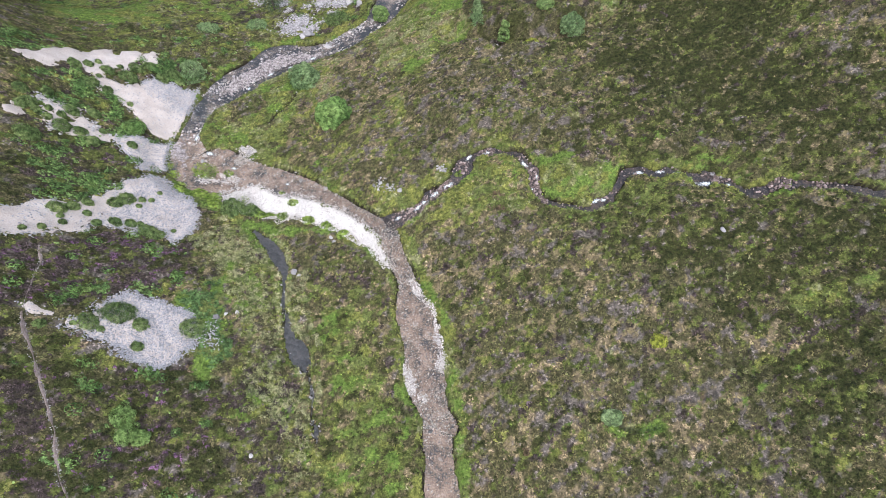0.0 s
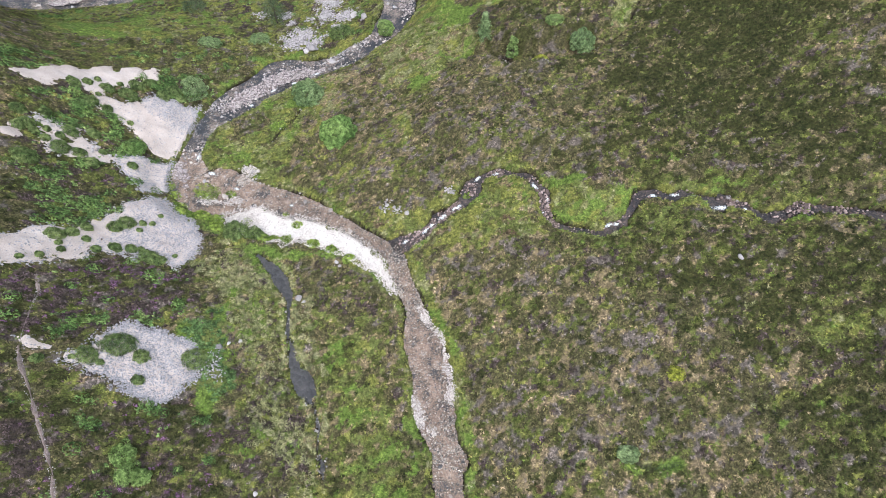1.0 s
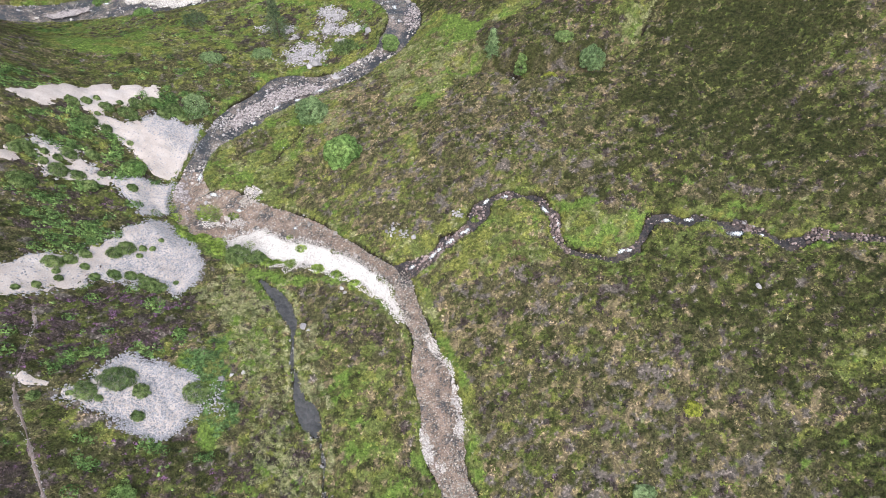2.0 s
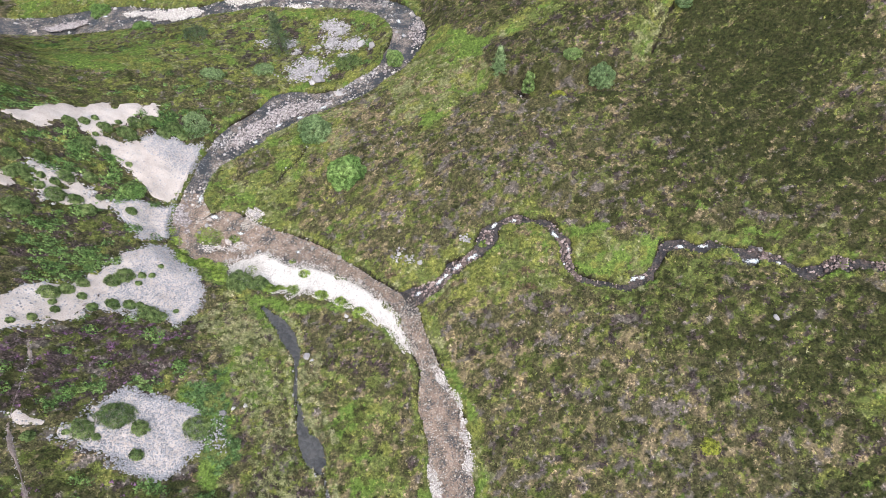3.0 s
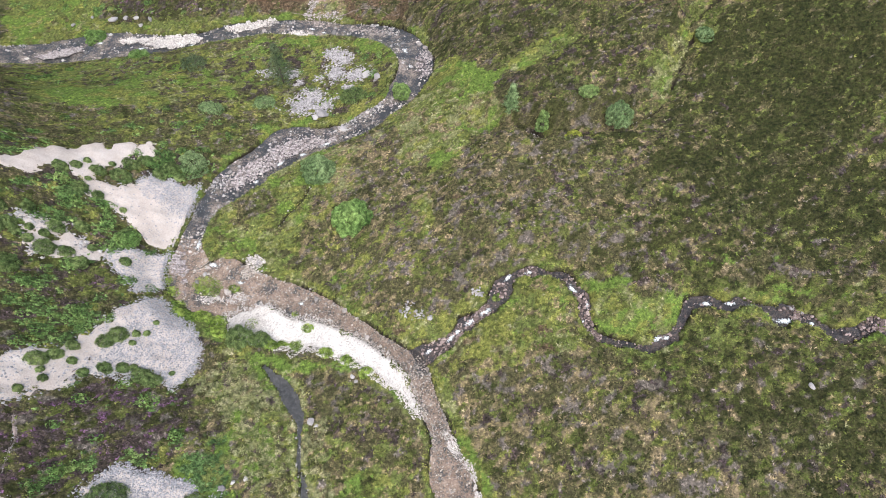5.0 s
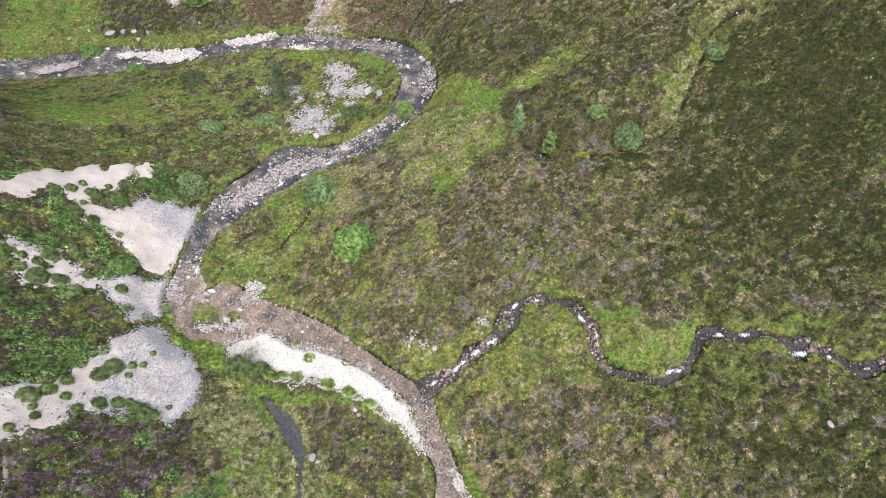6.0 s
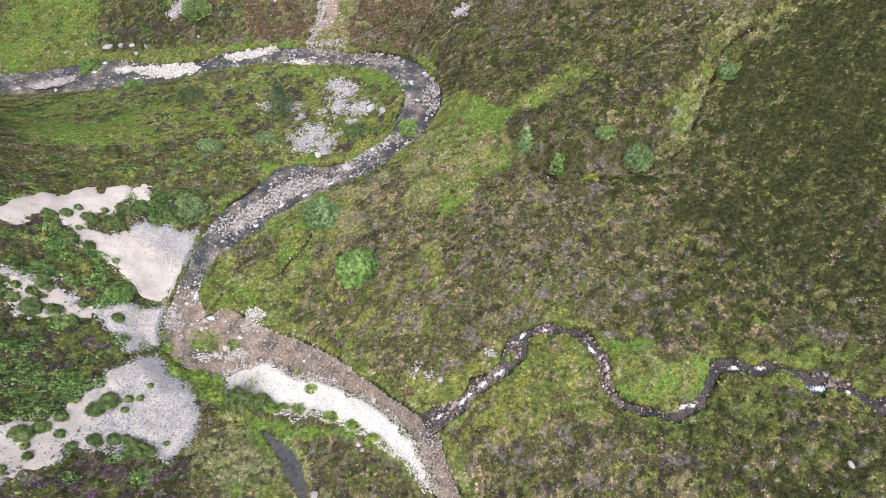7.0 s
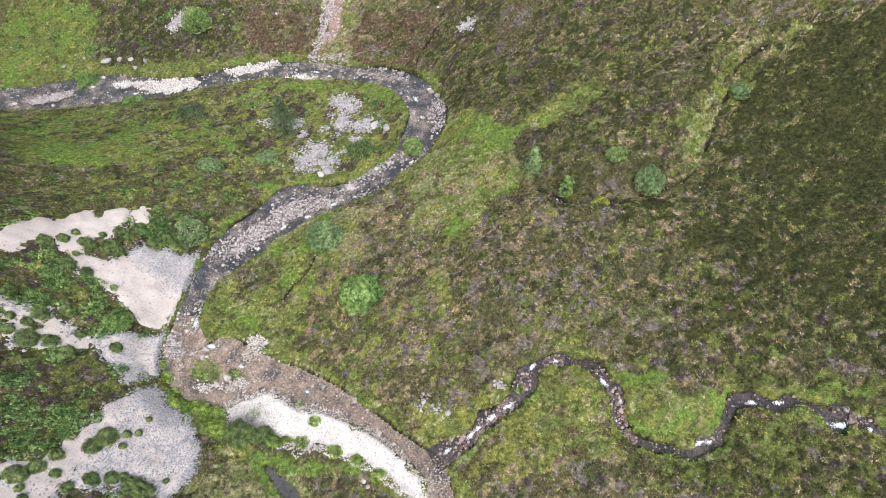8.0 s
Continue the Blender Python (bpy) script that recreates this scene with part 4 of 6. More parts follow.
M_BARSTONE = stone_material("pinkish_stream_cobbles", [(0.0, (0.220, 0.192, 0.193)), (0.5, (0.431, 0.380, 0.377)), (1.0, (0.603, 0.550, 0.546))])
M_REDSTONE = stone_material("brown_burn_stone", [(0.0, (0.066, 0.058, 0.060)), (0.5, (0.199, 0.146, 0.133)), (1.0, (0.451, 0.361, 0.346))], 0.08)


def water_material(name, tint, ripple=0.02):
    m, n, l, b = material(name, 0.06)
    b.inputs["Base Color"].default_value = (*tint, 1)
    b.inputs["Transmission Weight"].default_value = 1.0
    b.inputs["IOR"].default_value = 1.33
    b.inputs["Specular IOR Level"].default_value = 0.5
    waves = noise_node(n, l, 0.25, 3.0)
    relief(n, l, b, waves.outputs["Fac"], ripple)
    return m


M_WATER = water_material("clear_peaty_water", (0.78, 0.74, 0.68), 0.05)
M_POOLWATER = water_material("still_pool_water", (0.55, 0.57, 0.58), 0.005)
m_foam, fn, fl, fb = material("white_water", 0.5)
fb.inputs["Base Color"].default_value = (0.76, 0.81, 0.84, 1)
relief(fn, fl, fb, noise_node(fn, fl, 0.06).outputs["Fac"], 0.03)
# froth breaks up where it thins
froth = fn.new("ShaderNodeAttribute")
froth.attribute_name = "thick"
torn = fn.new("ShaderNodeMath")
torn.operation = "MULTIPLY_ADD"
fl.new(froth.outputs["Fac"], torn.inputs[0])
torn.inputs[1].default_value = 0.42
fl.new(noise_node(fn, fl, 0.11, 4.0, 0.7).outputs["Fac"], torn.inputs[2])
tear = ramp(fn, [(0.58, (0, 0, 0)), (0.82, (1, 1, 1))])
fl.new(torn.outputs[0], tear.inputs[0])
fl.new(tear.outputs[0], fb.inputs["Alpha"])
M_FOAM = m_foam
# off-white base colour for foam flecks and painted-in glints
M_FLECK, rn, rl, rb = material("foam_and_glints", 0.4)
rb.inputs["Base Color"].default_value = (0.72, 0.77, 0.80, 1)
relief(rn, rl, rb, noise_node(rn, rl, 0.05).outputs["Fac"], 0.02)
M_BARK, bn, bl, bb = material("grey_bark", 0.9)
bark_tone = ramp(bn, [(0.3, (0.07, 0.055, 0.045)), (0.7, (0.2, 0.17, 0.15))])
bl.new(noise_node(bn, bl, 0.05).outputs["Fac"], bark_tone.inputs[0])
bl.new(bark_tone.outputs[0], bb.inputs["Base Color"])


# ---- mesh helpers ----
def mesh_of(name, verts, tris, mat, smooth=True):
    """A mesh from arrays of places and triangles."""
    me = bpy.data.meshes.new(name)
    verts, tris = np.asarray(verts, np.float32), np.asarray(tris, np.int32)
    me.vertices.add(len(verts))
    me.vertices.foreach_set("co", verts.ravel())
    me.loops.add(tris.size)
    me.loops.foreach_set("vertex_index", tris.ravel())
    me.polygons.add(len(tris))
    me.polygons.foreach_set("loop_start", np.arange(0, tris.size, 3, dtype=np.int32))
    me.polygons.foreach_set("use_smooth", np.full(len(tris), smooth, bool))
    me.materials.append(mat)
    me.update(calc_edges=True)
    return me


def quads(nu, nv):
    """Triangles of a grid of nu by nv points."""
    k = (np.arange(nu - 1)[:, None] * nv + np.arange(nv - 1)).ravel()
    return np.vstack([np.stack([k, k + nv, k + nv + 1], 1), np.stack([k, k + nv + 1, k + 1], 1)])


def scattered(name, protos, x, y, z, size, turn, mat, rng, tall=1.0, lean=True, smooth=True, flat=None):
    """One mesh of many copies of the prototype clumps, each turned, sized and laid on the slope."""
    kind = rng.integers(0, len(protos), len(x))
    sx, sy = tilt_of(x, y) if lean else (np.zeros(len(x)), np.zeros(len(x)))
    tall = np.broadcast_to(np.asarray(tall, float), x.shape)
    tone = rng.random(len(x))
    all_v, all_t, all_tone, base = [], [], [], 0
    for k, (pv, pt) in enumerate(protos):
        m = np.flatnonzero(kind == k)
        if not len(m):
            continue
        c, s = np.cos(turn[m])[:, None], np.sin(turn[m])[:, None]
        vx = (pv[:, 0] * c - pv[:, 1] * s) * size[m, None]
        vy = (pv[:, 0] * s + pv[:, 1] * c) * size[m, None]
        vz = pv[:, 2] * (size[m] * tall[m])[:, None] + sx[m, None] * vx + sy[m, None] * vy
        v = np.stack([vx + x[m, None], vy + y[m, None], vz + z[m, None]], -1)
        all_v.append(v.reshape(-1, 3))
        all_t.append((pt[None] + (base + np.arange(len(m)) * len(pv))[:, None, None]).reshape(-1, 3))
        all_tone.append(np.repeat(tone[m], len(pv)))
        base += v.shape[0] * v.shape[1]
    me = mesh_of(name, np.vstack(all_v), np.vstack(all_t), mat, smooth)
    me.attributes.new("tone", "FLOAT", "POINT").data.foreach_set("value", np.concatenate(all_tone).astype(np.float32))
    return new(name, me)


def sprig(rng, shards=6):
    """A scruffy little clump: small leafy shards about a middle, of unit radius."""
    v, t = [], []
    for k in range(shards):
        a, r = rng.random() * 6.283, 0.75 * math.sqrt(rng.random())
        p = Vector((r * math.cos(a), r * math.sin(a), rng.uniform(0.1, 0.9) * (1.1 - 0.6 * r)))
        n = Vector((math.cos(a) * r + 0.5 * rng.normal(), math.sin(a) * r + 0.5 * rng.normal(), 1.0)).normalized()
        u = n.orthogonal().normalized()
        w = n.cross(u)
        b = rng.random() * 6.283
        for q in range(3):
            c = b + q * 2.094 + 0.4 * rng.normal()
            s = rng.uniform(0.32, 0.62)
            v.append(p + (u * math.cos(c) + w * math.sin(c)) * s)
        t.append((3 * k, 3 * k + 1, 3 * k + 2))
    return np.array([q[:] for q in v]), np.array(t)


def mound(rng, shards=110):
    """A low rounded bush: leafy shards over a dome of unit radius, open between its lumps."""
    lobes = [(rng.random() * 6.283, rng.uniform(0.25, 0.6), rng.uniform(0.35, 0.6)) for _ in range(7)]
    v, t = [], []
    while len(t) < shards:
        a, h = rng.random() * 6.283, rng.uniform(0.0, 1.0)
        p = Vector((math.sqrt(1 - h * h) * math.cos(a), math.sqrt(1 - h * h) * math.sin(a), 0.75 * h))
        near_ = min((p.x - r * math.cos(b)) ** 2 + (p.y - r * math.sin(b)) ** 2 - q * q for b, r, q in lobes)
        p *= 1.0 - 0.30 * max(0.0, min(1.0, near_ * 4)) + 0.05 * rng.normal()
        n = (p + 0.4 * Vector(rng.normal(size=3))).normalized()
        u = n.orthogonal().normalized()
        w = n.cross(u)
        b = rng.random() * 6.283
        for q in range(3):
            c, s = b + q * 2.094 + 0.4 * rng.normal(), rng.uniform(0.10, 0.20)
            v.append(p + (u * math.cos(c) + w * math.sin(c)) * s)
        t.append((len(v) - 3, len(v) - 2, len(v) - 1))
    return np.array([q[:] for q in v]), np.array(t)


def wisp(rng, blades=20, height=0.5, width=0.04):
    """A tuft of single arching blades of unit reach."""
    v, t = [], []
    for k in range(blades):
        a = rng.random() * 6.283
        c, s = math.cos(a), math.sin(a)
        reach, h, w, o = rng.uniform(0.35, 1.0), height * rng.uniform(0.4, 1.0), width * rng.uniform(0.6, 1.4), rng.uniform(-0.3, 0.3)
        v += [(o * c - w * s, o * s + w * c, 0.15), (o * c + w * s, o * s - w * c, 0.15), (reach * c, reach * s, h)]
        t.append((3 * k, 3 * k + 1, 3 * k + 2))
    return np.array(v), np.array(t)


def chip(rng):
    """A small angular stone of eight faces, of unit radius."""
    v = np.array([(1, 0, 0), (0, 1, 0), (-1, 0, 0), (0, -1, 0), (0, 0, 0.8), (0, 0, -0.6)], float)
    v = v * rng.uniform(0.7, 1.15, (6, 1)) + rng.normal(0, 0.16, (6, 3))
    return v, np.array([(0, 1, 4), (1, 2, 4), (2, 3, 4), (3, 0, 4), (1, 0, 5), (2, 1, 5), (3, 2, 5), (0, 3, 5)])


def pebble(rng, sub=0, rough_=0.22, flat=0.7):
    """A worn stone of unit radius, from a bevelled ball."""
    bm = bmesh.new()
    bmesh.ops.create_icosphere(bm, subdivisions=sub + 1, radius=1)
    sx, sy = rng.uniform(0.75, 1.15), rng.uniform(0.6, 1.0)
    cuts = [(Vector(rng.normal(size=3)).normalized(), rng.uniform(0.42, 0.78)) for _ in range(9)]
    for v in bm.verts:
        p = v.co.copy()
        for n, d in cuts:
            over = p.dot(n) - d
            if over > 0:
                p -= n * over
        p *= 1 + rough_ * 0.5 * rng.normal()
        v.co = (p.x * sx, p.y * sy, p.z * flat)
    out = np.array([v.co[:] for v in bm.verts]), np.array([[v.index for v in f.verts] for f in bm.faces])
    bm.free()
    return out


rng = np.random.default_rng(7)
SPRIGS = [sprig(rng, 7) for _ in range(24)]
LEAFY = [sprig(rng, 16) for _ in range(16)]
MOUNDS = [mound(rng) for _ in range(12)]
WISPS = [wisp(rng) for _ in range(24)]
CHIPS = [chip(rng) for _ in range(12)]
COBBLES = [pebble(rng, 0) for _ in range(8)]
ROCKS = [pebble(rng, 1, 0.16, 0.62) for _ in range(10)]

# ---- the ground ----
def axis(low, high, fine, far):
    inner = np.arange(low, high + fine / 2, fine)
    step_, out = fine, []
    at = 0.0
    while at < far:
        step_ *= 1.25
        at += step_
        out.append(at)
    out = np.array(out)
    return np.concatenate([inner[0] - out[::-1], inner, inner[-1] + out])


def thriving(x, y, luck=0.0):
    """How well each plant does at each place."""
    wob = 1.0 * rough(x, y, 3.5, 31) + 1.3 * rough(x, y, 1.2, 32)
    ground = np.repeat(MOOR[:, None], x.size, 1)
    for outline, kind, ragged in ZONES:
        p = np.array(outline)
        at = np.flatnonzero((x > p[:, 0].min() - 4) & (x < p[:, 0].max() + 4) & (y > p[:, 1].min() - 4) & (y < p[:, 1].max() + 4))
        w = step01(inside(outline, x[at], y[at]) + 1.3 * ragged * wob[at], -0.9 * ragged, 0.9 * ragged)
        ground[:, at] += 0.92 * w * (kind[:, None] - ground[:, at])
    for key, reach, kind in (("stream", 0.9, GREEN), ("burn", 0.7, GREEN), ("pool", 0.8, PALE), ("ditch", 0.5, LUSH), ("seep", 0.3, GREEN)):
        d, half, _ = near_line(key, x, y)
        w = 0.9 * (1 - step01(d - half + 0.5 * wob, 0.3 * reach, reach))
        ground += w * (kind[:, None] - ground)
    u, v = 0.88 * x + 0.47 * y, 0.88 * y - 0.47 * x
    sizes = (0.62, 0.5, 1.2, 0.34, 0.46, 0.46, 0.45, 0.7, 0.9, 1.1, 0.6, 0.9, 1.0, 0.6)
    broad = (0.16, 0.10, 0.2, 0.30, 0.3, 0.3, 0.25, 0.35, 0.25, 0.4, 0.25, 0.4, 0.2, 0.16)
    drift = np.stack([1.35 * rough(u / 1.3, v, a, 201 + k, 3) + b * rough(u / 1.3, v, a * 5, 241 + k, 2) for k, (a, b) in enumerate(zip(sizes, broad))])
    return ground + drift + luck


# the moss, stalks and litter under each of those plants
LITTER = np.array([
    (0.072, 0.068, 0.034), (0.052, 0.055, 0.020), (0.090, 0.064, 0.040), (0.085, 0.060, 0.062), (0.115, 0.100, 0.088), (0.165, 0.132, 0.082),
    (0.100, 0.110, 0.036), (0.165, 0.176, 0.046), (0.120, 0.140, 0.045), (0.115, 0.170, 0.038), (0.190, 0.195, 0.085), (0.062, 0.078, 0.030), (0.070, 0.105, 0.035), (0.052, 0.043, 0.033),
])


gx, gy = axis(-58, 50, 0.22, 2500), axis(3, 94, 0.22, 2500)
mx, my = np.meshgrid(gx, gy, indexing="ij")
fx, fy = mx.ravel(), my.ravel()
fz = ground_z(fx, fy)
ground_mesh = mesh_of("ground", np.stack([fx, fy, fz], 1), quads(len(gx), len(gy)), M_GROUND)
litter = ground_mesh.attributes.new("litter", "FLOAT_COLOR", "POINT")
near = (fx > -60) & (fx < 52) & (fy > 0) & (fy < 96)
litter_value = np.ones((len(fx), 4), np.float32)
litter_value[:, :3] = LITTER[0] + (LITTER[6] - LITTER[0]) * (0.5 + 0.5 * rough(fx, fy, 40, 43))[:, None]
litter_value[near, :3] = LITTER[np.argmax(thriving(fx[near], fy[near]), 0)]
litter.data.foreach_set("color", litter_value.ravel())
# bare wet peat on the cut banks, its black also painting their undercut shade
peat_shade = ground_mesh.attributes.new("peat_shade", "FLOAT", "POINT")
bank_dark = np.zeros(fx.shape)
for key, wide, wave in (("stream", 0.29, 0.25 * rough(fx, fy, 1.3, 11)), ("burn", 0.26, 0.36 * rough(fx, fy, 0.75, 12)), ("gully", 0.05, 0), ("side_gully", 0.06, 0), ("crack", 0.12, 0), ("pool", 0.15, 0)):
    d, half, _ = near_line(key, fx, fy)
    if key in ("stream", "burn"):
        wide = 0.06 + (wide - 0.02) * step01(rough(fx, fy, 2.6, 17), -0.15, 0.35) + 0.02 * (key == "burn")
    bank_dark = np.maximum(bank_dark, 1 - step01(d - half + wave, wide - 0.1, wide))
peat_shade.data.foreach_set("value", bank_dark.astype(np.float32))
tagged(new("ground", ground_mesh), "peaty moorland ground of a glen with heather and rough grass", "ground", kind="structure")


def ribbon(name, key, level, mat, widen, across=7, sag=0.0, seed=0, first=0.0, last=1.0):
    """A strip along a channel, that far below the smooth valley."""
    line = LINES[key]
    fine = np.vstack([line[:-1] + (line[1:] - line[:-1]) * k / 3 for k in range(3)])
    order = np.argsort(np.concatenate([np.arange(len(line) - 1) + k / 3 for k in range(3)]))
    line = np.vstack([fine[order], line[-1:]])
    d = np.gradient(line[:, :2], axis=0)
    d /= np.linalg.norm(d, axis=1)[:, None] + 1e-9
    s = np.linspace(-1, 1, across)
    half = np.maximum(line[:, 2, None] / 2 + widen, 0.01)
    x = line[:, 0, None] - d[:, 1, None] * s * half
    y = line[:, 1, None] + d[:, 0, None] * s * half
    mid = MIDDLES[key]
    middle = np.concatenate([np.stack([mid[:-1], mid[:-1] + (mid[1:] - mid[:-1]) / 3, mid[:-1] + (mid[1:] - mid[:-1]) * 2 / 3], 1).ravel(), mid[-1:]])
    use = slice(int(first * len(line)), int(last * len(line)) + 1)
    line, x, y, middle = line[use], x[use], y[use], middle[use]
    # bends deepen towards their outer bank
    head = np.unwrap(np.arctan2(d[use, 1], d[use, 0]))
    bend = np.convolve(np.pad(np.gradient(head), 12, mode="edge"), np.ones(25) / 25, mode="valid")
    lop = np.clip(-bend[:, None] * 14, -1, 1) * s + 0.5 * rough(x, y, 3.0, 55)
    deep = step01(lop, -0.25, 0.75)
    z = middle[:, None] - level - sag * (1 - s**2) + sag * 0.8 * (0.4 - deep) + 0.03 * rough(x, y, 0.8, 51 + seed)
    me = mesh_of(name, np.stack([x, y, z], -1).reshape(-1, 3), quads(len(line), across), mat)
    me.attributes.new("deep", "FLOAT", "POINT").data.foreach_set("value", deep.ravel().astype(np.float32))
    return new(name, me)


def patch(name, outline, mat, thick=0.07, step_=0.16, level=None):
    """A sheet of loose ground draped within an uneven outline."""
    p = np.array(outline)
    ax = np.arange(p[:, 0].min() - 0.8, p[:, 0].max() + 0.8, step_)
    ay = np.arange(p[:, 1].min() - 0.8, p[:, 1].max() + 0.8, step_)
    x, y = (a.ravel() for a in np.meshgrid(ax, ay, indexing="ij"))
    sd = stony_edge(outline, x, y)
    z = (ground_z(x, y) if level is None else valley(x, y) - level) + np.clip(sd * 0.3, -0.25, thick) + 0.02 * rough(x, y, 0.5, 62)
    d, half, _ = near_line("stream", x, y)
    z = z - 0.7 * (1 - step01(d - half, -0.1, 0.3)) * (outline is not GRAVEL_BAR)
    t = quads(len(ax), len(ay))
    keep = (sd[t] > -0.45).any(1)
    t = t[keep]
    used, back = np.unique(t, return_inverse=True)
    return new(name, mesh_of(name, np.stack([x, y, z], 1)[used], back.reshape(-1, 3), mat))


HEAD = int(np.argmin(np.hypot(LINES["stream"][:, 0] + 25.6, LINES["stream"][:, 1] - 42.0))) / len(LINES["stream"])
tagged(ribbon("streambed", "stream", BED - 0.01, M_BED, 0.35, 9, 0.10, last=HEAD), "wet reddish-brown cobble bed of a shallow hill stream", "streambed", kind="structure")
tagged(ribbon("streambed", "stream", BED - 0.01, M_SLATE_BED, 0.35, 9, 0.10, first=HEAD), "dark wet slate-grey bed of a rocky stream bend", "streambed", kind="structure")
tagged(ribbon("burn_bed", "burn", BURN_BED - 0.02, M_BURN_BED, 0.4, 7, 0.04, 1), "dark wet rocky bed of a narrow burn", "streambed", kind="structure")
tagged(ribbon("pool_bed", "pool", 0.33, M_MUD, 0.2, 7, 0.06, 2), "muddy bed of a still side channel", "streambed", kind="structure")
for name, key, level, mat, widen, words in (
        ("water", "stream", LEVEL + 0.06, M_WATER, 0.3, "clear shallow stream water over brown cobbles"),
        ("burn_water", "burn", BURN_LEVEL + 0.03, M_WATER, 0.36, "fast narrow burn water between dark rocks"),
        ("pool_water", "pool", 0.27, M_POOLWATER, 0.06, "still grey water in a side channel"),
        ("seep_water", "seep", 0.24, M_POOLWATER, 0.06, "small dark pool in a moorland drain")):
    ob = tagged(ribbon(name, key, level, mat, widen), words, "water", kind="structure")
    ob.visible_shadow = False

for name, outline, mat, thick, level, words in (
        ("gravel_bar", GRAVEL_BAR, M_PALE, 0.10, None, "bright white shingle bar beside the stream"),
        ("gravel_fan", NORTH_FAN, M_SAND, 0.08, None, "pinkish granite grit fan spilling to the stream"),
        ("gravel_fan", NORTH_FAN_TOP, M_SAND, 0.08, None, "pink granite grit strip at the head of a fan"),
        ("gravel_fan", SMALL_FAN, M_SAND, 0.08, None, "small fan of grey cobbles below the slope"),
        ("gravel_fan", MIDDLE_FAN, M_SAND, 0.08, None, "broad scree fan of grey stones and pale grit"),
        ("gravel_fan", SOUTH_FAN, M_SAND, 0.08, None, "pale scree fan with grey cobble toe and shrubs"),
        ("gravel_fan", PATH_FAN, M_SAND, 0.08, None, "small patch of pale grit beside the footpath"),
        ("gravel_fan", WEST_SCREE, M_SAND, 0.06, None, "broken patches of pink grit among shrubs"),
        ("gravel_fan", RED_SCREE, M_RED, 0.08, None, "reddish scree chute on the far bank")):
    tagged(patch(name, outline, mat, thick, level=level), words, "gravel", kind="structure")

def track(name, key, mat):
    """A trodden strip that follows the ground."""
    line = np.vstack([LINES[key][:-1] + (LINES[key][1:] - LINES[key][:-1]) * k / 4 for k in range(4)])
    order = np.argsort(np.concatenate([np.arange(len(LINES[key]) - 1) + k / 4 for k in range(4)]))
    line = line[order]
    d = np.gradient(line[:, :2], axis=0)
    d /= np.linalg.norm(d, axis=1)[:, None] + 1e-9
    s = np.linspace(-1, 1, 7)
    half = np.maximum(line[:, 2, None] * 0.17 + 0.13 * rough(line[:, :1], line[:, 1:2], 0.9, 63), 0.03)
    x, y = line[:, 0, None] - d[:, 1, None] * s * half, line[:, 1, None] + d[:, 0, None] * s * half
    z = ground_z(x.ravel(), y.ravel()).reshape(x.shape) + 0.05 * (1 - s**2) + 0.005
    return new(name, mesh_of(name, np.stack([x, y, z], -1).reshape(-1, 3), quads(len(line), 7), mat))


tagged(track("footpath", "far_track", M_TRACK), "faint pale animal track across the far bank", "path", kind="structure")
tagged(track("footpath", "footpath", M_TRACK), "narrow trodden grit footpath through heather", "path", kind="structure")

# ---- loose stones ----
def sprinkle(outline, count, rng, pad=0.0):
    """Random places within an outline."""
    p = np.array(outline)
    x = rng.uniform(p[:, 0].min() - 0.6, p[:, 0].max() + 0.6, count * 5)
    y = rng.uniform(p[:, 1].min() - 0.6, p[:, 1].max() + 0.6, count * 5)
    ok = stony_edge(outline, x, y) > pad
    return x[ok][:count], y[ok][:count]


def stones(name, x, y, z, low, high, mat, words, rng, power=2.5):
    size = low + (high - low) * rng.random(len(x)) ** power
    ob = scattered(name, CHIPS if high < 0.175 else COBBLES, x, y, z + 0.25 * size, size, rng.random(len(x)) * 6.3, mat, rng, tall=rng.uniform(0.7, 1.1, len(x)), smooth=False)
    return tagged(ob, words, "stones", kind="stuff")


for outline, count, grey_from, words in (
        (MIDDLE_FAN, 33000, -27.8, "grey cobbles strewn over a broad scree fan"),
        (SOUTH_FAN, 19000, -24.4, "grey cobbles on the toe of a scree fan"),
        (SMALL_FAN, 5000, -31.0, "grey cobbles on a small scree fan"),
        (NORTH_FAN, 26000, -29.0, "small stones strewn over pink granite grit"),
        (LITTLE_FAN, 300, -20.0, "grey stones spilled into the grass"),
        (PATH_FAN, 60, -40.0, "small stones beside a footpath")):
    x, y = sprinkle(outline, count, rng, -0.4)
    if outline is NORTH_FAN:
        lobe = inside(GREY_LOBE, x, y)
        chance = 0.05 + 0.95 * step01(lobe + 0.6 * rough(x, y, 1.5, 71), -0.5, 0.3)
    else:
        chance = 0.15 + 0.85 * step01(x - grey_from + 1.2 * rough(x, y, 2.0, 72), -1.6, 1.2)
    ok = rng.random(len(x)) < chance * step01(stony_edge(outline, x, y), -0.6, 0.25)
    x, y = x[ok], y[ok]
    stones("scree", x, y, ground_z(x, y) + 0.04, 0.025, 0.105, M_STONE, words, rng, 1.9)

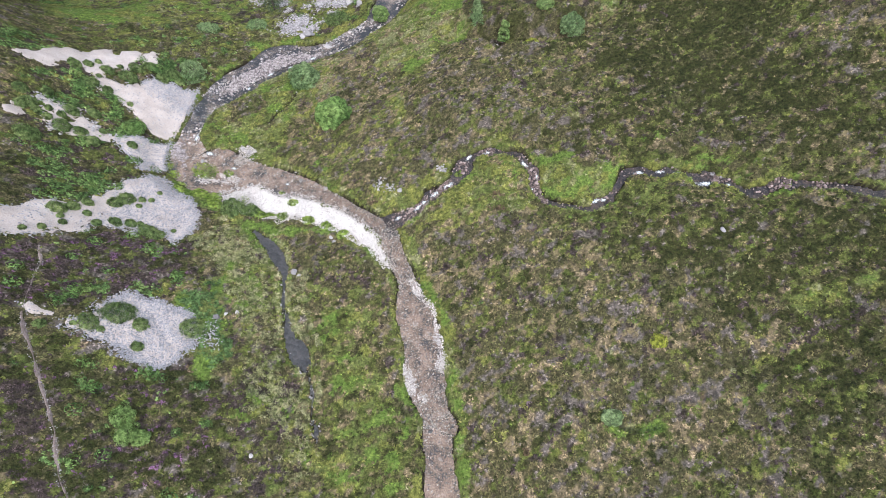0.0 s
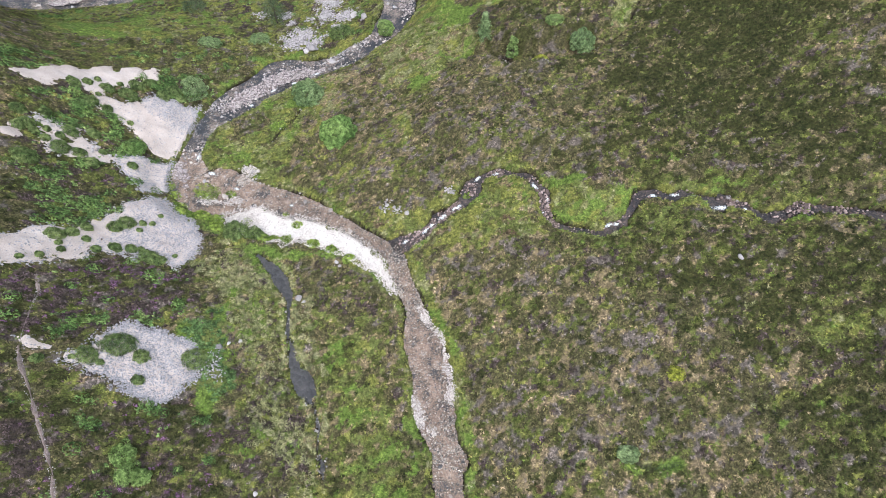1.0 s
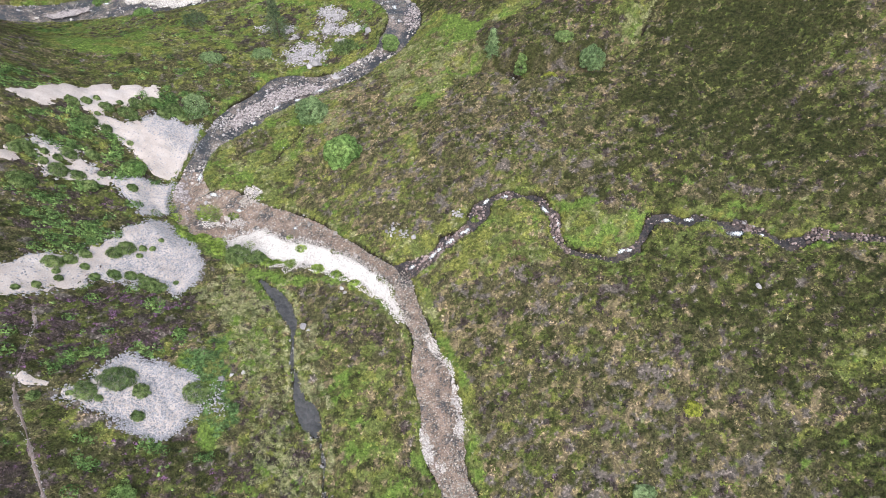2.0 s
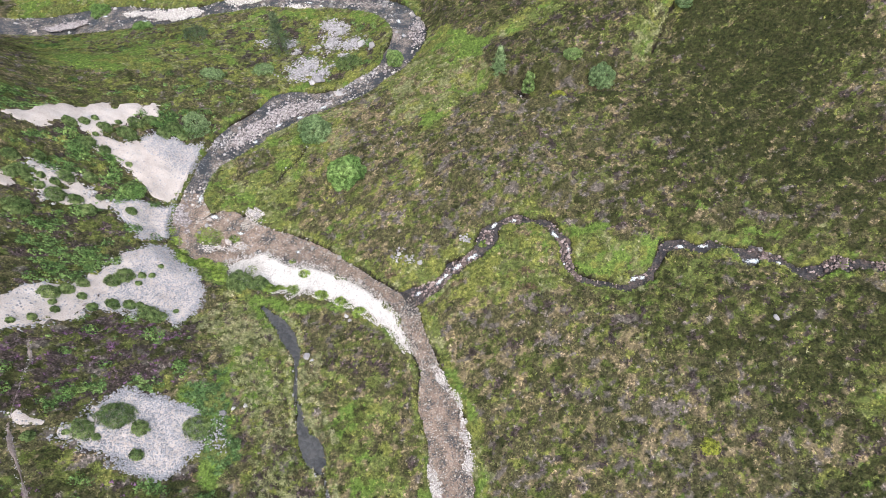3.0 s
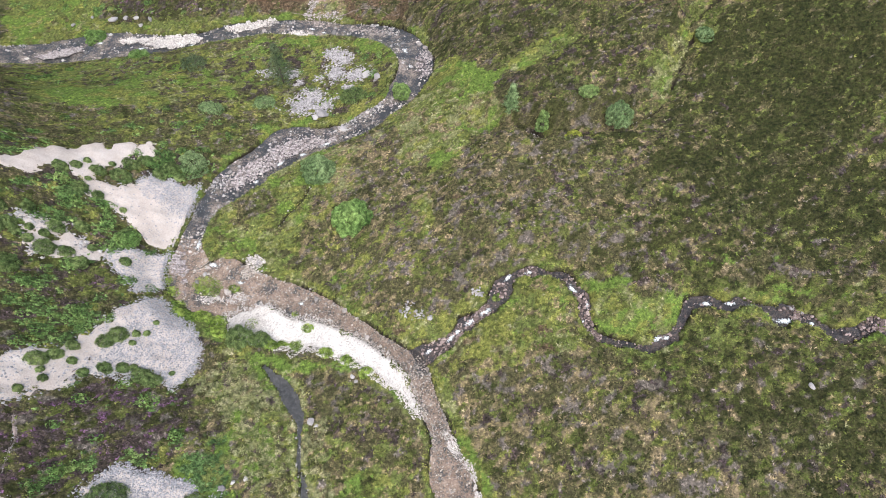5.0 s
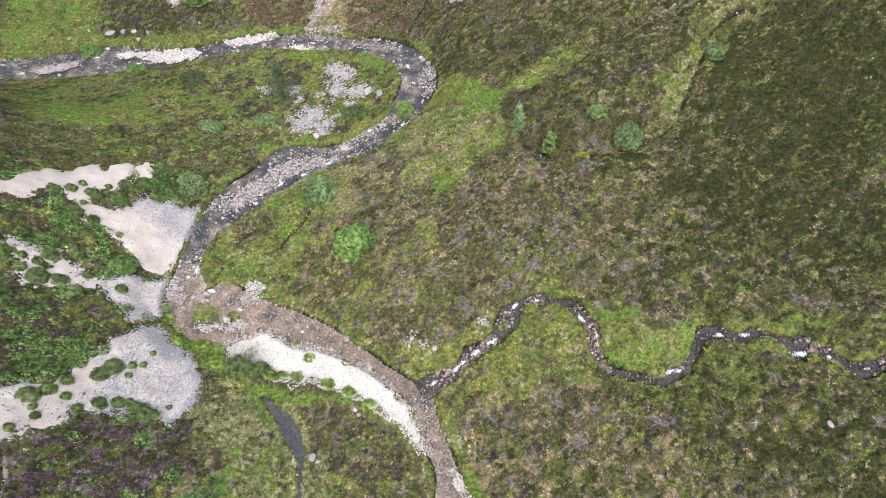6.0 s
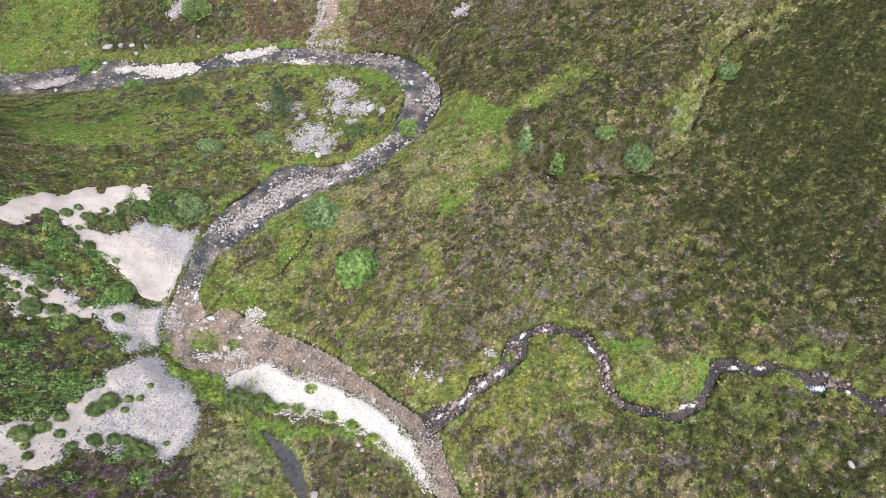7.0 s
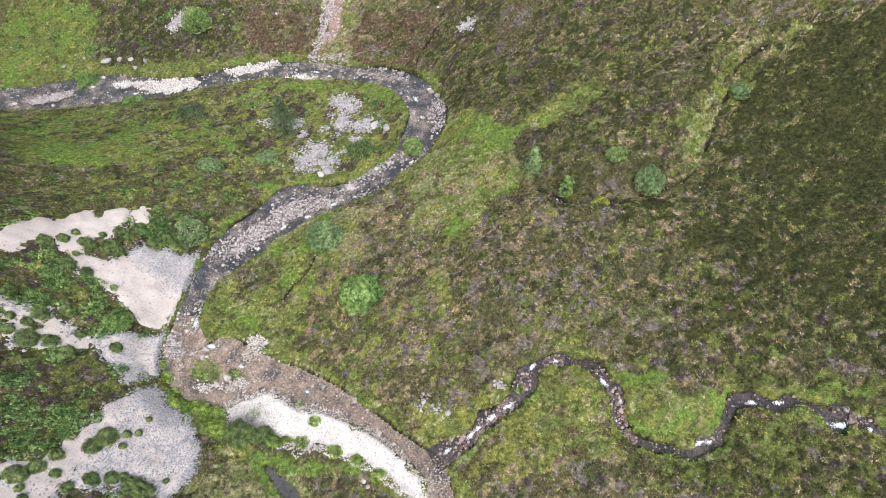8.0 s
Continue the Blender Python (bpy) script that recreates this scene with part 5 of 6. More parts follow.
ROCKY = (EAST_BEND, WEST_BEND, BEND_SHINGLE, LEFT_SHINGLE, HEAD_SHINGLE, FAR_SHINGLE, TOP_SHINGLE, MID_SHINGLE)
for outline, count, level, words in (
        (GRAVEL_BAR, 9000, None, "pale rounded cobbles on a shingle bar"), (EAST_SHINGLE, 4200, LEVEL + 0.06, "pale cobbles along the stream edge"),
        (ISLET_SHINGLE, 900, LEVEL - 0.02, "pale cobbles on an islet in the stream"), (WEST_SHINGLE, 1900, LEVEL - 0.12, "pale cobbles on a sand spit"), (FAR_SHINGLE, 5200, LEVEL + 0.02, "pale cobbles on a far shingle bank"),
        (TOP_SHINGLE, 1700, LEVEL + 0.02, "pale cobbles under the far bank"), (MID_SHINGLE, 900, LEVEL + 0.05, "pale cobbles in the far stream"),
        (HEAD_SHINGLE, 2600, LEVEL + 0.03, "pale pinkish cobbles in the far stream"),
        (BEND_SHINGLE, 3400, LEVEL + 0.04, "pale cobbles on the stream bend"), (EAST_BEND, 700, LEVEL + 0.02, "pale pinkish blocks on the outside of a bend"), (WEST_BEND, 420, LEVEL + 0.04, "pale cobbles on the inside of a bend"), (LEFT_SHINGLE, 800, LEVEL + 0.02, "pale cobbles under the grassy bank"), (INNER_SHINGLE, 950, None, "pale stones on the inner bank")):
    x, y = sprinkle(outline, count, rng, -0.45 if outline is GRAVEL_BAR else -0.1)
    ok = rng.random(len(x)) < step01(stony_edge(outline, x, y) + 0.5 * rough(x, y, 0.6, 64), -0.35, 0.6) if level else np.ones(len(x), bool)
    x, y = x[ok], y[ok]
    z = np.maximum(ground_z(x, y), valley(x, y) - BED + 0.03) + 0.08 if level is None else valley(x, y) - level + 0.06
    stones("cobbles", x, y, z, 0.03, 0.175 if outline in ROCKY else 0.085, M_BARSTONE if outline in ROCKY[:5] else M_PALESTONE, words, rng, 2.2)

x, y = sprinkle(BANK_SCREE, 420, rng)
stones("scree", x, y, ground_z(x, y) + 0.06, 0.04, 0.16, M_BARSTONE, "pinkish stones on an eroded stream bank", rng, 2.2)
for outline, count in ((SCREE_EDGE, 900), (SCREE_FOOT, 380)):
    x, y = sprinkle(outline, count, rng)
    stones("scree", x, y, ground_z(x, y) + 0.08, 0.04, 0.16, M_BARSTONE, "pale pinkish stones heaped beside a scree chute", rng, 2.2)
x, y = sprinkle(RED_SCREE, 420, rng)
stones("scree", x, y, ground_z(x, y) + 0.08, 0.03, 0.15, M_MIXSTONE, "pinkish stones strewn down a scree chute", rng, 2.2)

# cobbles along the stream and the burn
def along(key, count, spread, rng):
    line = LINES[key]
    k = rng.uniform(0, len(line) - 1.001, count)
    i = k.astype(int)
    f = (k - i)[:, None]
    at = line[i] * (1 - f) + line[i + 1] * f
    d = line[i + 1, :2] - line[i, :2]
    d /= np.linalg.norm(d, axis=1)[:, None]
    s = rng.uniform(-1, 1, count)
    s = np.sign(s) * np.abs(s) ** 0.8 * spread * at[:, 2] / 2
    mid = MIDDLES[key]
    return at[:, 0] - d[:, 1] * s, at[:, 1] + d[:, 0] * s, mid[i] * (1 - f[:, 0]) + mid[i + 1] * f[:, 0]


x, y, z = along("stream", 15000, 1.05, rng)
ok = ((rough(x, y, 2.2, 81) > -0.05) | (y < 40)) & (y > 4)
x, y, z = x[ok], y[ok], z[ok]
far_ = y > 40
ok = ~far_ & (rng.random(x.size) < 0.6)
stones("cobbles", x[ok] + 0.05, y[ok], z[ok] - BED + 0.05, 0.02, 0.06, M_PALESTONE, "pale pebbles scattered over the streambed", rng, 2)
stones("cobbles", x[~far_], y[~far_], z[~far_] - BED + 0.03, 0.025, 0.11, M_BOULDER, "brown and grey cobbles lying in the stream", rng, 3)
ok = far_ & (rng.random(x.size) < 0.6)
stones("cobbles", x[ok], y[ok], z[ok] - BED + 0.05, 0.04, 0.20, M_BOULDER, "grey rocks crowding the stream bend", rng, 3.5)
ok = far_ & (rough(x, y, 2.8, 82) > 0.2)
stones("cobbles", x[ok], y[ok] + 0.07, z[ok] - BED + 0.08, 0.05, 0.17, M_MIXSTONE, "pale pinkish cobbles heaped in the streambed", rng, 2.5)
BURN_ROCKS = [(4.0, 36.8, 0.9), (8.2, 32.8, 1.6), (8.5, 31.1, 0.9), (-3.1, 30.7, 1.6), (-1.6, 31.9, 1.3), (0.0, 33.0, 1.3), (1.8, 35.2, 0.6), (23.6, 31.8, 0.8), (28.1, 30.4, 0.9), (13.8, 30.6, 0.5), (31.5, 29.4, 1.2)]
x, y, z = along("burn", 4200, 1.15, rng)
ok = np.zeros(x.shape, bool)
for bx, by, reach in BURN_ROCKS:
    ok |= np.hypot(x - bx, y - by) < reach
ok |= rng.random(x.size) < 0.13
stones("cobbles", x[ok], y[ok], z[ok] - BURN_BED + 0.11, 0.03, 0.19, M_REDSTONE, "reddish brown stones in the burn", rng, 2)
x, y, z = along("crack", 22, 2.6, rng)
stones("cobbles", x, y, ground_z(x, y) + 0.03, 0.03, 0.12, M_MIXSTONE, "stones in a cleft of the bank", rng, 2)
x, y, z = along("pool", 260, 2.4, rng)
ok = (near_line("pool", x, y)[1] < 0.24) & (y < 26.0)
stones("cobbles", x[ok], y[ok], ground_z(x[ok], y[ok]) + 0.03, 0.03, 0.13, M_MIXSTONE, "stones along a trickle between two pools", rng, 2)
x, y, z = along("gully", 200, 2.0, rng)
ok = rough(x, y, 3.0, 84) > 0.15
stones("cobbles", x[ok], y[ok], ground_z(x[ok], y[ok]) + 0.03, 0.04, 0.15, M_MIXSTONE, "broken rocks in a dry gully", rng, 2)
x, y, z = along("footpath", 500, 0.9, rng)
stones("cobbles", x, y, ground_z(x, y) + 0.02, 0.02, 0.05, M_MIXSTONE, "small stones on a footpath", rng, 2)

STONE_SPREADS = [
    (-17.9, 59.8, 3.5), (-16.2, 58.5, 1.8), (-19.1, 59.7, 1.5), (-17.2, 61.3, 2.2), (-15.2, 64.6, 2.6), (-15.4, 65.9, 2.1), (-15.3, 68.2, 2.6), (-16.2, 69.1, 1.6), (-14.3, 67.9, 1.9),
    (-12.3, 64.6, 2.3), (-13.1, 64.1, 1.4), (-20.2, 65.4, 1.6), (-19.3, 63.6, 1.1), (-23.4, 65.3, 1.6), (-14.7, 60.8, 1.2), (-13.4, 62.3, 1.2), (-16.9, 64.3, 1.2), (-15.5, 59.5, 1.2),
    (-19.8, 38.7, 1.9), (-5.9, 33.7, 1.1), (-4.8, 33.2, 1.0), (-14.5, 36.2, 1.3), (-0.1, 34.7, 1.0), (-36.4, 82.0, 2.2), (-37.3, 81.1, 1.5), (-1.8, 75.6, 1.8),
    (-35.7, 39.3, 2.0), (-33.5, 39.2, 1.6), (-34.6, 36.6, 1.4), (-32.6, 38.2, 1.8),
]
for sx_, sy_, wide in STONE_SPREADS:
    count = int((120 if sy_ > 42 else 34) * wide * wide)
    a, r = rng.random(count) * 6.283, wide * 0.5 * np.sqrt(rng.random(count)) * (1 + 0.35 * rng.normal(size=count))
    x, y = sx_ + r * np.cos(a), sy_ + r * np.sin(a)
    ok = rough(x, y, 0.9, 85) > rng.uniform(-0.5, 0.15, count)
    x, y = x[ok], y[ok]
    stones("rock_spread", x, y, ground_z(x, y) + 0.06, 0.04, 0.17, M_MIXSTONE, "pale angular rocks lying among grass and heather", rng, 2)

# single boulders
BOULDERS = [
    (-15.7, 57.5, 1.5), (-16.4, 57.2, 0.8), (-13.3, 55.9, 0.9), (-13.9, 56.1, 0.6), (-10.2, 63.4, 1.0), (-10.5, 62.9, 0.5), (-11.5, 64.2, 1.2),
    (-12.5, 65.1, 0.8), (-44.9, 76.9, 1.1), (-43.2, 76.9, 0.9), (-48.0, 77.8, 0.5), (-50.3, 76.6, 0.7), (-41.8, 76.9, 0.7), (-39.8, 76.3, 0.9),
    (-40.9, 75.5, 0.7), (-44.9, 74.7, 0.8), (-4.0, 32.9, 0.6), (-5.1, 33.4, 0.45), (-5.8, 33.7, 0.4), (-6.4, 33.6, 0.4), (-10.0, 28.3, 0.5), (-9.7, 27.9, 0.4),
    (-12.8, 24.8, 0.6), (-12.4, 24.5, 0.45), (23.3, 32.2, 0.7), (23.9, 31.7, 0.5), (13.8, 30.4, 0.5), (13.4, 30.5, 0.35), (22.4, 25.9, 0.45), (-18.1, 19.9, 0.6), (-17.5, 20.3, 0.45),
]
BOULDERS_FAR = [
    (-16.7, 20.6, 0.4), (-13.7, 9.3, 0.35), (-10.2, 13.9, 0.45), (-35.1, 47.0, 0.5), (-4.9, 79.7, 0.5), (-24.6, 82.3, 0.4), (-33.4, 77.2, 0.55),
]
STREAM_BOULDERS = [
    (-21.7, 36.4, 0.8), (-22.4, 35.7, 0.65), (-18.8, 35.3, 0.62), (-23.8, 38.6, 0.7), (-24.8, 38.3, 0.45), (-18.6, 37.1, 0.4), (-24.0, 39.4, 0.5), (-25.6, 40.2, 0.5),
    (-16.4, 73.6, 0.75), (-14.8, 72.9, 0.6), (-7.6, 69.1, 0.75), (-5.6, 68.6, 0.8), (-4.9, 68.0, 0.7),
    (-52.4, 73.2, 0.65), (-47.2, 71.8, 0.65), (-46.3, 72.8, 0.6), (-30.0, 72.9, 0.75), (-1.1, 12.4, 0.35), (-0.2, 9.4, 0.3),
]
ROCK_MESHES = [mesh_of("boulder", v, t, M_BOULDER, False) for v, t in ROCKS]


PALE_MESHES = [mesh_of("moor_rock", v, t, M_MIXSTONE, False) for v, t in ROCKS]

DARK_MESHES = [mesh_of("burn_rock", v, t, M_REDSTONE, False) for v, t in ROCKS]


def boulder(x, y, z, wide, k, words, group, meshes=ROCK_MESHES):
    ob = new("boulder", meshes[k % len(meshes)])
    r = wide / 2
    ob.matrix_basis = Matrix.LocRotScale((x, y, z + 0.28 * r), Euler((rng.uniform(-0.2, 0.2), rng.uniform(-0.2, 0.2), rng.random() * 6.3)), (r * 1.1, r, r))
    return tagged(ob, words, "boulder", group=group)


def on_slope(x, y, lift=0.0, turn=0.0):
    """A pose on the ground, leaning with the valley's slope."""
    sx, sy = tilt_of(np.array([x]), np.array([y]))
    lean = Vector((0, 0, 1)).rotation_difference(Vector((-float(sx[0]), -float(sy[0]), 1)).normalized())
    return Matrix.Translation((x, y, at_ground(x, y) + lift)) @ lean.to_matrix().to_4x4() @ pose(0, 0, 0, 0, 0, turn)


def at_ground(x, y):
    return float(ground_z(np.array([x]), np.array([y]))[0])


for k, (x, y, w) in enumerate(BOULDERS + BOULDERS_FAR):
    boulder(x, y, at_ground(x, y) + 0.04, w, k, "large grey granite boulder half sunk in grass" if w > 0.75 else "pale grey rock lying in the heather", "boulders on the moor", PALE_MESHES)
for k, (x, y, w) in enumerate(STREAM_BOULDERS):
    boulder(x, y, at_ground(x, y) + 0.08, w, k, "pale granite boulder standing in the stream", "boulders in the stream")
x, y, z = along("stream", 80, 1.0, rng)
for k in range(len(x)):
    if 8 < y[k]:
        boulder(x[k], y[k], z[k] - BED + 0.02, (0.18 if y[k] < 34 else 0.26) + 0.34 * rng.random() ** 3, k, "rounded wet stone standing in the stream", "boulders in the stream")
x, y, z = along("stream", 500, 0.95, rng)
ok = (y > 37) & (rough(x, y, 2.8, 82) > -0.12)
tagged(scattered("stream_rocks", ROCKS, x[ok] + 0.3, y[ok], z[ok] - BED + 0.05, rng.uniform(0.09, 0.2, ok.sum()), rng.random(ok.sum()) * 6.3, M_BOULDER, rng, smooth=False), "grey rocks scattered over the stream bends", "rocks", kind="stuff")
for k in np.flatnonzero(ok)[::2]:
    boulder(x[k], y[k], z[k] - BED + 0.03, 0.26 + 0.36 * rng.random() ** 2.5, k, "pale granite boulder on the rocky stream bend", "boulders in the stream", (PALE_MESHES, ROCK_MESHES)[k % 2])
x, y, z = along("burn", 300, 1.15, rng)
for k in range(len(x)):
    if any(math.hypot(x[k] - bx, y[k] - by) < 1.1 * reach for bx, by, reach in BURN_ROCKS):
        boulder(x[k], y[k], z[k] - BURN_BED + 0.08, 0.16 + 0.36 * rng.random() ** 2.5, k + 3, "dark wet rock wedged in the narrow burn", "rocks in the burn", DARK_MESHES)

# white water where the streams drop
FALLS_STREAM = [(-24.7, 41.1, 1.2), (-23.3, 38.9, 1.2), (-7.3, 67.4, 1.3), (-19.1, 74.3, 0.8), (-17.4, 73.5, 0.7), (-14.8, 53.9, 1.2), (-17.0, 51.9, 1.0), (-19.1, 51.4, 1.0), (-21.2, 48.7, 0.8), (-45.8, 73.1, 0.9), (-39.7, 71.5, 0.9), (-33.4, 70.5, 0.8), (-52.7, 71.3, 1.1), (-20.7, 37.3, 0.7), (-15.1, 35.1, 0.6), (-6.6, 64.3, 0.7)]
FALLS_BURN = [(7.4, 34.8, 0.9), (13.8, 30.3, 0.6), (13.0, 30.5, 0.8), (17.3, 32.9, 0.9), (19.0, 32.8, 0.9), (20.4, 32.5, 0.7), (22.4, 31.1, 1.3), (24.1, 30.6, 0.9), (-0.8, 32.6, 1.1), (-1.7, 31.9, 1.0), (0.4, 33.3, 1.1), (-2.4, 31.3, 1.0), (9.0, 33.3, 0.5), (2.4, 36.2, 0.7), (4.1, 36.5, 0.7), (7.5, 31.9, 0.5), (-4.1, 30.3, 0.7)]
for key, falls, level in (("stream", FALLS_STREAM, LEVEL + 0.04), ("burn", FALLS_BURN, BURN_LEVEL + 0.01)):
    line = LINES[key]
    run = np.concatenate([[0], np.cumsum(np.hypot(*np.diff(line[:, :2], axis=0).T))])
    way = np.gradient(line[:, :2], axis=0)
    way /= np.linalg.norm(way, axis=1)[:, None] + 1e-9
    for fx_, fy_, wide in falls:
        k = int(np.argmin((line[:, 0] - fx_) ** 2 + (line[:, 1] - fy_) ** 2))
        off = np.clip((fy_ - line[k, 1]) * way[k, 0] - (fx_ - line[k, 0]) * way[k, 1], -0.4 * line[k, 2], 0.4 * line[k, 2])
        e, w = np.meshgrid(np.linspace(-1, 1, 15), np.linspace(-1, 1, 7), indexing="ij")
        s1 = run[k] + 0.62 * wide * e
        c1 = off + (0.10 + 0.13 * wide) * w * (1 - 0.45 * e) + 0.10 * rough(s1, np.full(s1.shape, fx_), 0.4, 91)
        dx, dy = np.interp(s1, run, way[:, 0]), np.interp(s1, run, way[:, 1])
        pz = np.interp(s1, run, MIDDLES[key]) - level + 0.04 + 0.035 * rough(s1, c1 + fy_, 0.12, 92) + 0.03 * np.exp(-4 * (e**2 + w**2))
        verts = np.stack([np.interp(s1, run, line[:, 0]) - dy * c1, np.interp(s1, run, line[:, 1]) + dx * c1, pz], -1).reshape(-1, 3)
        sheet = mesh_of("white_water", verts, quads(15, 7), M_FOAM)
        thick = 1 - np.hypot(e + 0.25, w) * np.where(e < -0.25, 1.25, 0.8)
        sheet.attributes.new("thick", "FLOAT", "POINT").data.foreach_set("value", thick.ravel().astype(np.float32))
        tagged(new("white_water", sheet), "white foaming water at a small drop", "white water", kind="stuff")

# pale flecks along the rocky bends: foam, and water glints painted as off-white colour
x, y, z = along("stream", 2600, 0.85, rng)
ok = (y > 36) & (rough(x, y, 2.5, 87) > 0.2)
x, y, z = x[ok], y[ok], z[ok] - LEVEL - 0.03
turn_ = np.array([math.atan2(*(LINES["stream"][min(k + 1, len(LINES["stream"]) - 1), 1::-1] - LINES["stream"][k, 1::-1])) for k in
                  [int(np.argmin((LINES["stream"][:-1, 0] - a) ** 2 + (LINES["stream"][:-1, 1] - b) ** 2)) for a, b in zip(x, y)]])
STREAKS = [(np.array([(-1, 0.0, 0), (0, 0.16, 0.05), (0, -0.16, 0.05), (1, 0.05, 0)]), np.array([(0, 2, 1), (1, 2, 3)]))]
tagged(scattered("ripples", STREAKS, x, y, z, rng.uniform(0.04, 0.10, len(x)), turn_ + rng.normal(0, 0.5, len(x)), M_FLECK, rng, lean=False), "small pale flecks of foam and painted glints on the rocky stream", "ripples", kind="stuff")

# ---- heather, grass and moss ----
def cover(step_):
    """Places for clumps over the part of the glen in view, clear of water, stones and paths."""
    ax, ay = np.arange(-60, 52, step_), np.arange(3, 95, step_)
    x, y = (a.ravel() for a in np.meshgrid(ax, ay, indexing="ij"))
    x, y = x + rng.uniform(-0.5, 0.5, x.size) * step_, y + rng.uniform(-0.5, 0.5, y.size) * step_
    ok = np.abs(x + 2) < 35 + 0.31 * (y - 5)
    x, y = x[ok], y[ok]
    free = np.ones(x.shape, bool)
    for key, gap in (("stream", 0.20), ("burn", 0.18), ("pool", 0.06), ("ditch", 0.0), ("gully", 0.0), ("side_gully", 0.0), ("footpath", -0.06), ("far_track", -0.14), ("crack", 0.0), ("seep", 0.04)):
        d, half, _ = near_line(key, x, y)
        wave = {"stream": 0.25 * rough(x, y, 1.3, 11), "burn": 0.36 * rough(x, y, 0.75, 12)}.get(key, 0.12 * rough(x, y, 0.7, 13))
        if key in ("stream", "burn"):
            gap = 0.10 + (0.44 if key == "stream" else 0.32) * rough(x, y, 0.7, 18)
        free &= d - half + wave > gap
    for outline in STONY:
        rim = stony_edge(outline, x, y)
        free &= (rim < (0.3 if outline in (EAST_SHINGLE, BEND_SHINGLE) else 0.0) + 0.45 * rough(x, y, 0.5, 66)) | (rim < 1.2) & (rng.random(x.size) < 0.025)
    free &= ~((near_line("stream", x, y)[0] < 3.4) & (inside(GRAVEL_BAR, x, y) > -0.9))
    free &= stony_edge(WEST_SCREE, x, y) < 0.02
    for sx_, sy_, wide in STONE_SPREADS:
        if sy_ < 42:
            continue
        free &= ~((np.hypot(x - sx_, y - sy_) < 0.42 * wide) & (rough(x, y, 0.9, 85) > 0.0))
    return x[free], y[free]


x, y = cover(0.205)
z = ground_z(x, y)

best = np.argmax(thriving(x, y, 0.16 * rng.normal(size=(len(PLANTS), x.size))), 0)
grows = {key: best == k for k, key in enumerate(PLANTS)}


def clumps(name, mask, protos, low, high_, tall, mat, words, category, sink=0.02):
    m = np.flatnonzero(mask)
    size = rng.uniform(low, high_, len(m))
    lift = rng.uniform(0.75, 1.25, len(m)) * tall
    ob = scattered(name, protos, x[m], y[m], z[m] - sink, size, rng.random(len(m)) * 6.3, mat, rng, tall=lift, smooth=False)
    return tagged(ob, words, category, kind="stuff")


clumps("heather", grows["heather"], SPRIGS, 0.12, 0.20, 0.9, M_HEATHER, "brown and olive heather covering the moor", "heather")
clumps("rusty_heather", grows["rusty"], SPRIGS, 0.12, 0.20, 0.9, M_RUST, "reddish brown heath on the far bank", "heather")
clumps("dark_heather", grows["dark"], SPRIGS, 0.12, 0.20, 0.9, M_HIGH, "dark olive heather on the higher moor, dimmed further for lens falloff", "heather")
clumps("wine_heather", grows["wine"], SPRIGS, 0.12, 0.20, 0.9, M_WINE, "dark wine-brown heather on the slope", "heather")
clumps("flowering_heather", grows["bell"], SPRIGS, 0.10, 0.18, 0.9, M_PURPLE, "purple flowering bell heather tufts", "heather")
clumps("withered_heather", grows["withered"], WISPS, 0.14, 0.26, 0.7, M_GREY, "pale grey withered heather twigs", "heather")
clumps("straw_tussocks", grows["straw"], WISPS, 0.15, 0.28, 0.6, M_STRAW, "pale straw-coloured grass tussocks among heather", "grass")
clumps("grass_tufts", grows["tufts"], SPRIGS, 0.12, 0.20, 0.8, M_TUFT, "yellow-green grass tufts among heather", "grass")
clumps("bracken", grows["bracken"], LEAFY, 0.13, 0.22, 0.9, M_BRACKEN, "mid-green bracken fronds in a hollow", "bracken")
clumps("lush_grass", grows["lush"], WISPS, 0.15, 0.28, 0.6, M_LUSH, "bright green grass along the banks", "grass")
clumps("pale_grass", grows["pale"], WISPS, 0.17, 0.32, 0.6, M_RUSH, "bleached grass tussocks in wet meadow", "grass")
clumps("moss", grows["moss"], SPRIGS, 0.12, 0.20, 0.6, M_MOSS, "yellow-green sphagnum moss cushions", "moss")
clumps("rough_grass", grows["rough"], WISPS, 0.15, 0.28, 0.6, M_GRASS, "rough green hill grass", "grass")
low_scrub = grows["scrub"]
clumps("bilberry", low_scrub, LEAFY, 0.10, 0.17, 1.0, M_BILBERRY, "mid-green bilberry scrub on the steep slope", "bilberry")
# pale tussocks in the wet ground by the pool
tx, ty = rng.uniform(-23, -7, 3400), rng.uniform(8, 34, 3400)
wet = inside(POOL_MEADOW, tx, ty) + 0.8 * rough(tx, ty, 1.5, 108) > rng.uniform(-0.2, 1.2, tx.size)
wet |= (near_line("pool", tx - 0.9, ty)[0] < 1.1) & (ty < 25) & (ty > 18)
wet &= (near_line("pool", tx, ty)[0] - near_line("pool", tx, ty)[1] > 0.25) & (near_line("stream", tx, ty)[0] > 3.0) & (inside(MIDDLE_FAN, tx, ty) < 0) & (inside(GRAVEL_BAR, tx, ty) < -0.3)
keep = (x, y, z)
x, y = tx[wet], ty[wet]
z = ground_z(x, y)
clumps("rush_tussocks", np.ones(x.size, bool), MOUNDS, 0.13, 0.34, 0.8, M_RUSH, "pale green rush tussocks in wet ground", "rushes")
x, y, z = keep
# rounded bushes crowd the scrub, with gaps between them
ok = low_scrub & (rng.random(x.size) < 0.15)
x, y, z = x[ok], y[ok], z[ok]
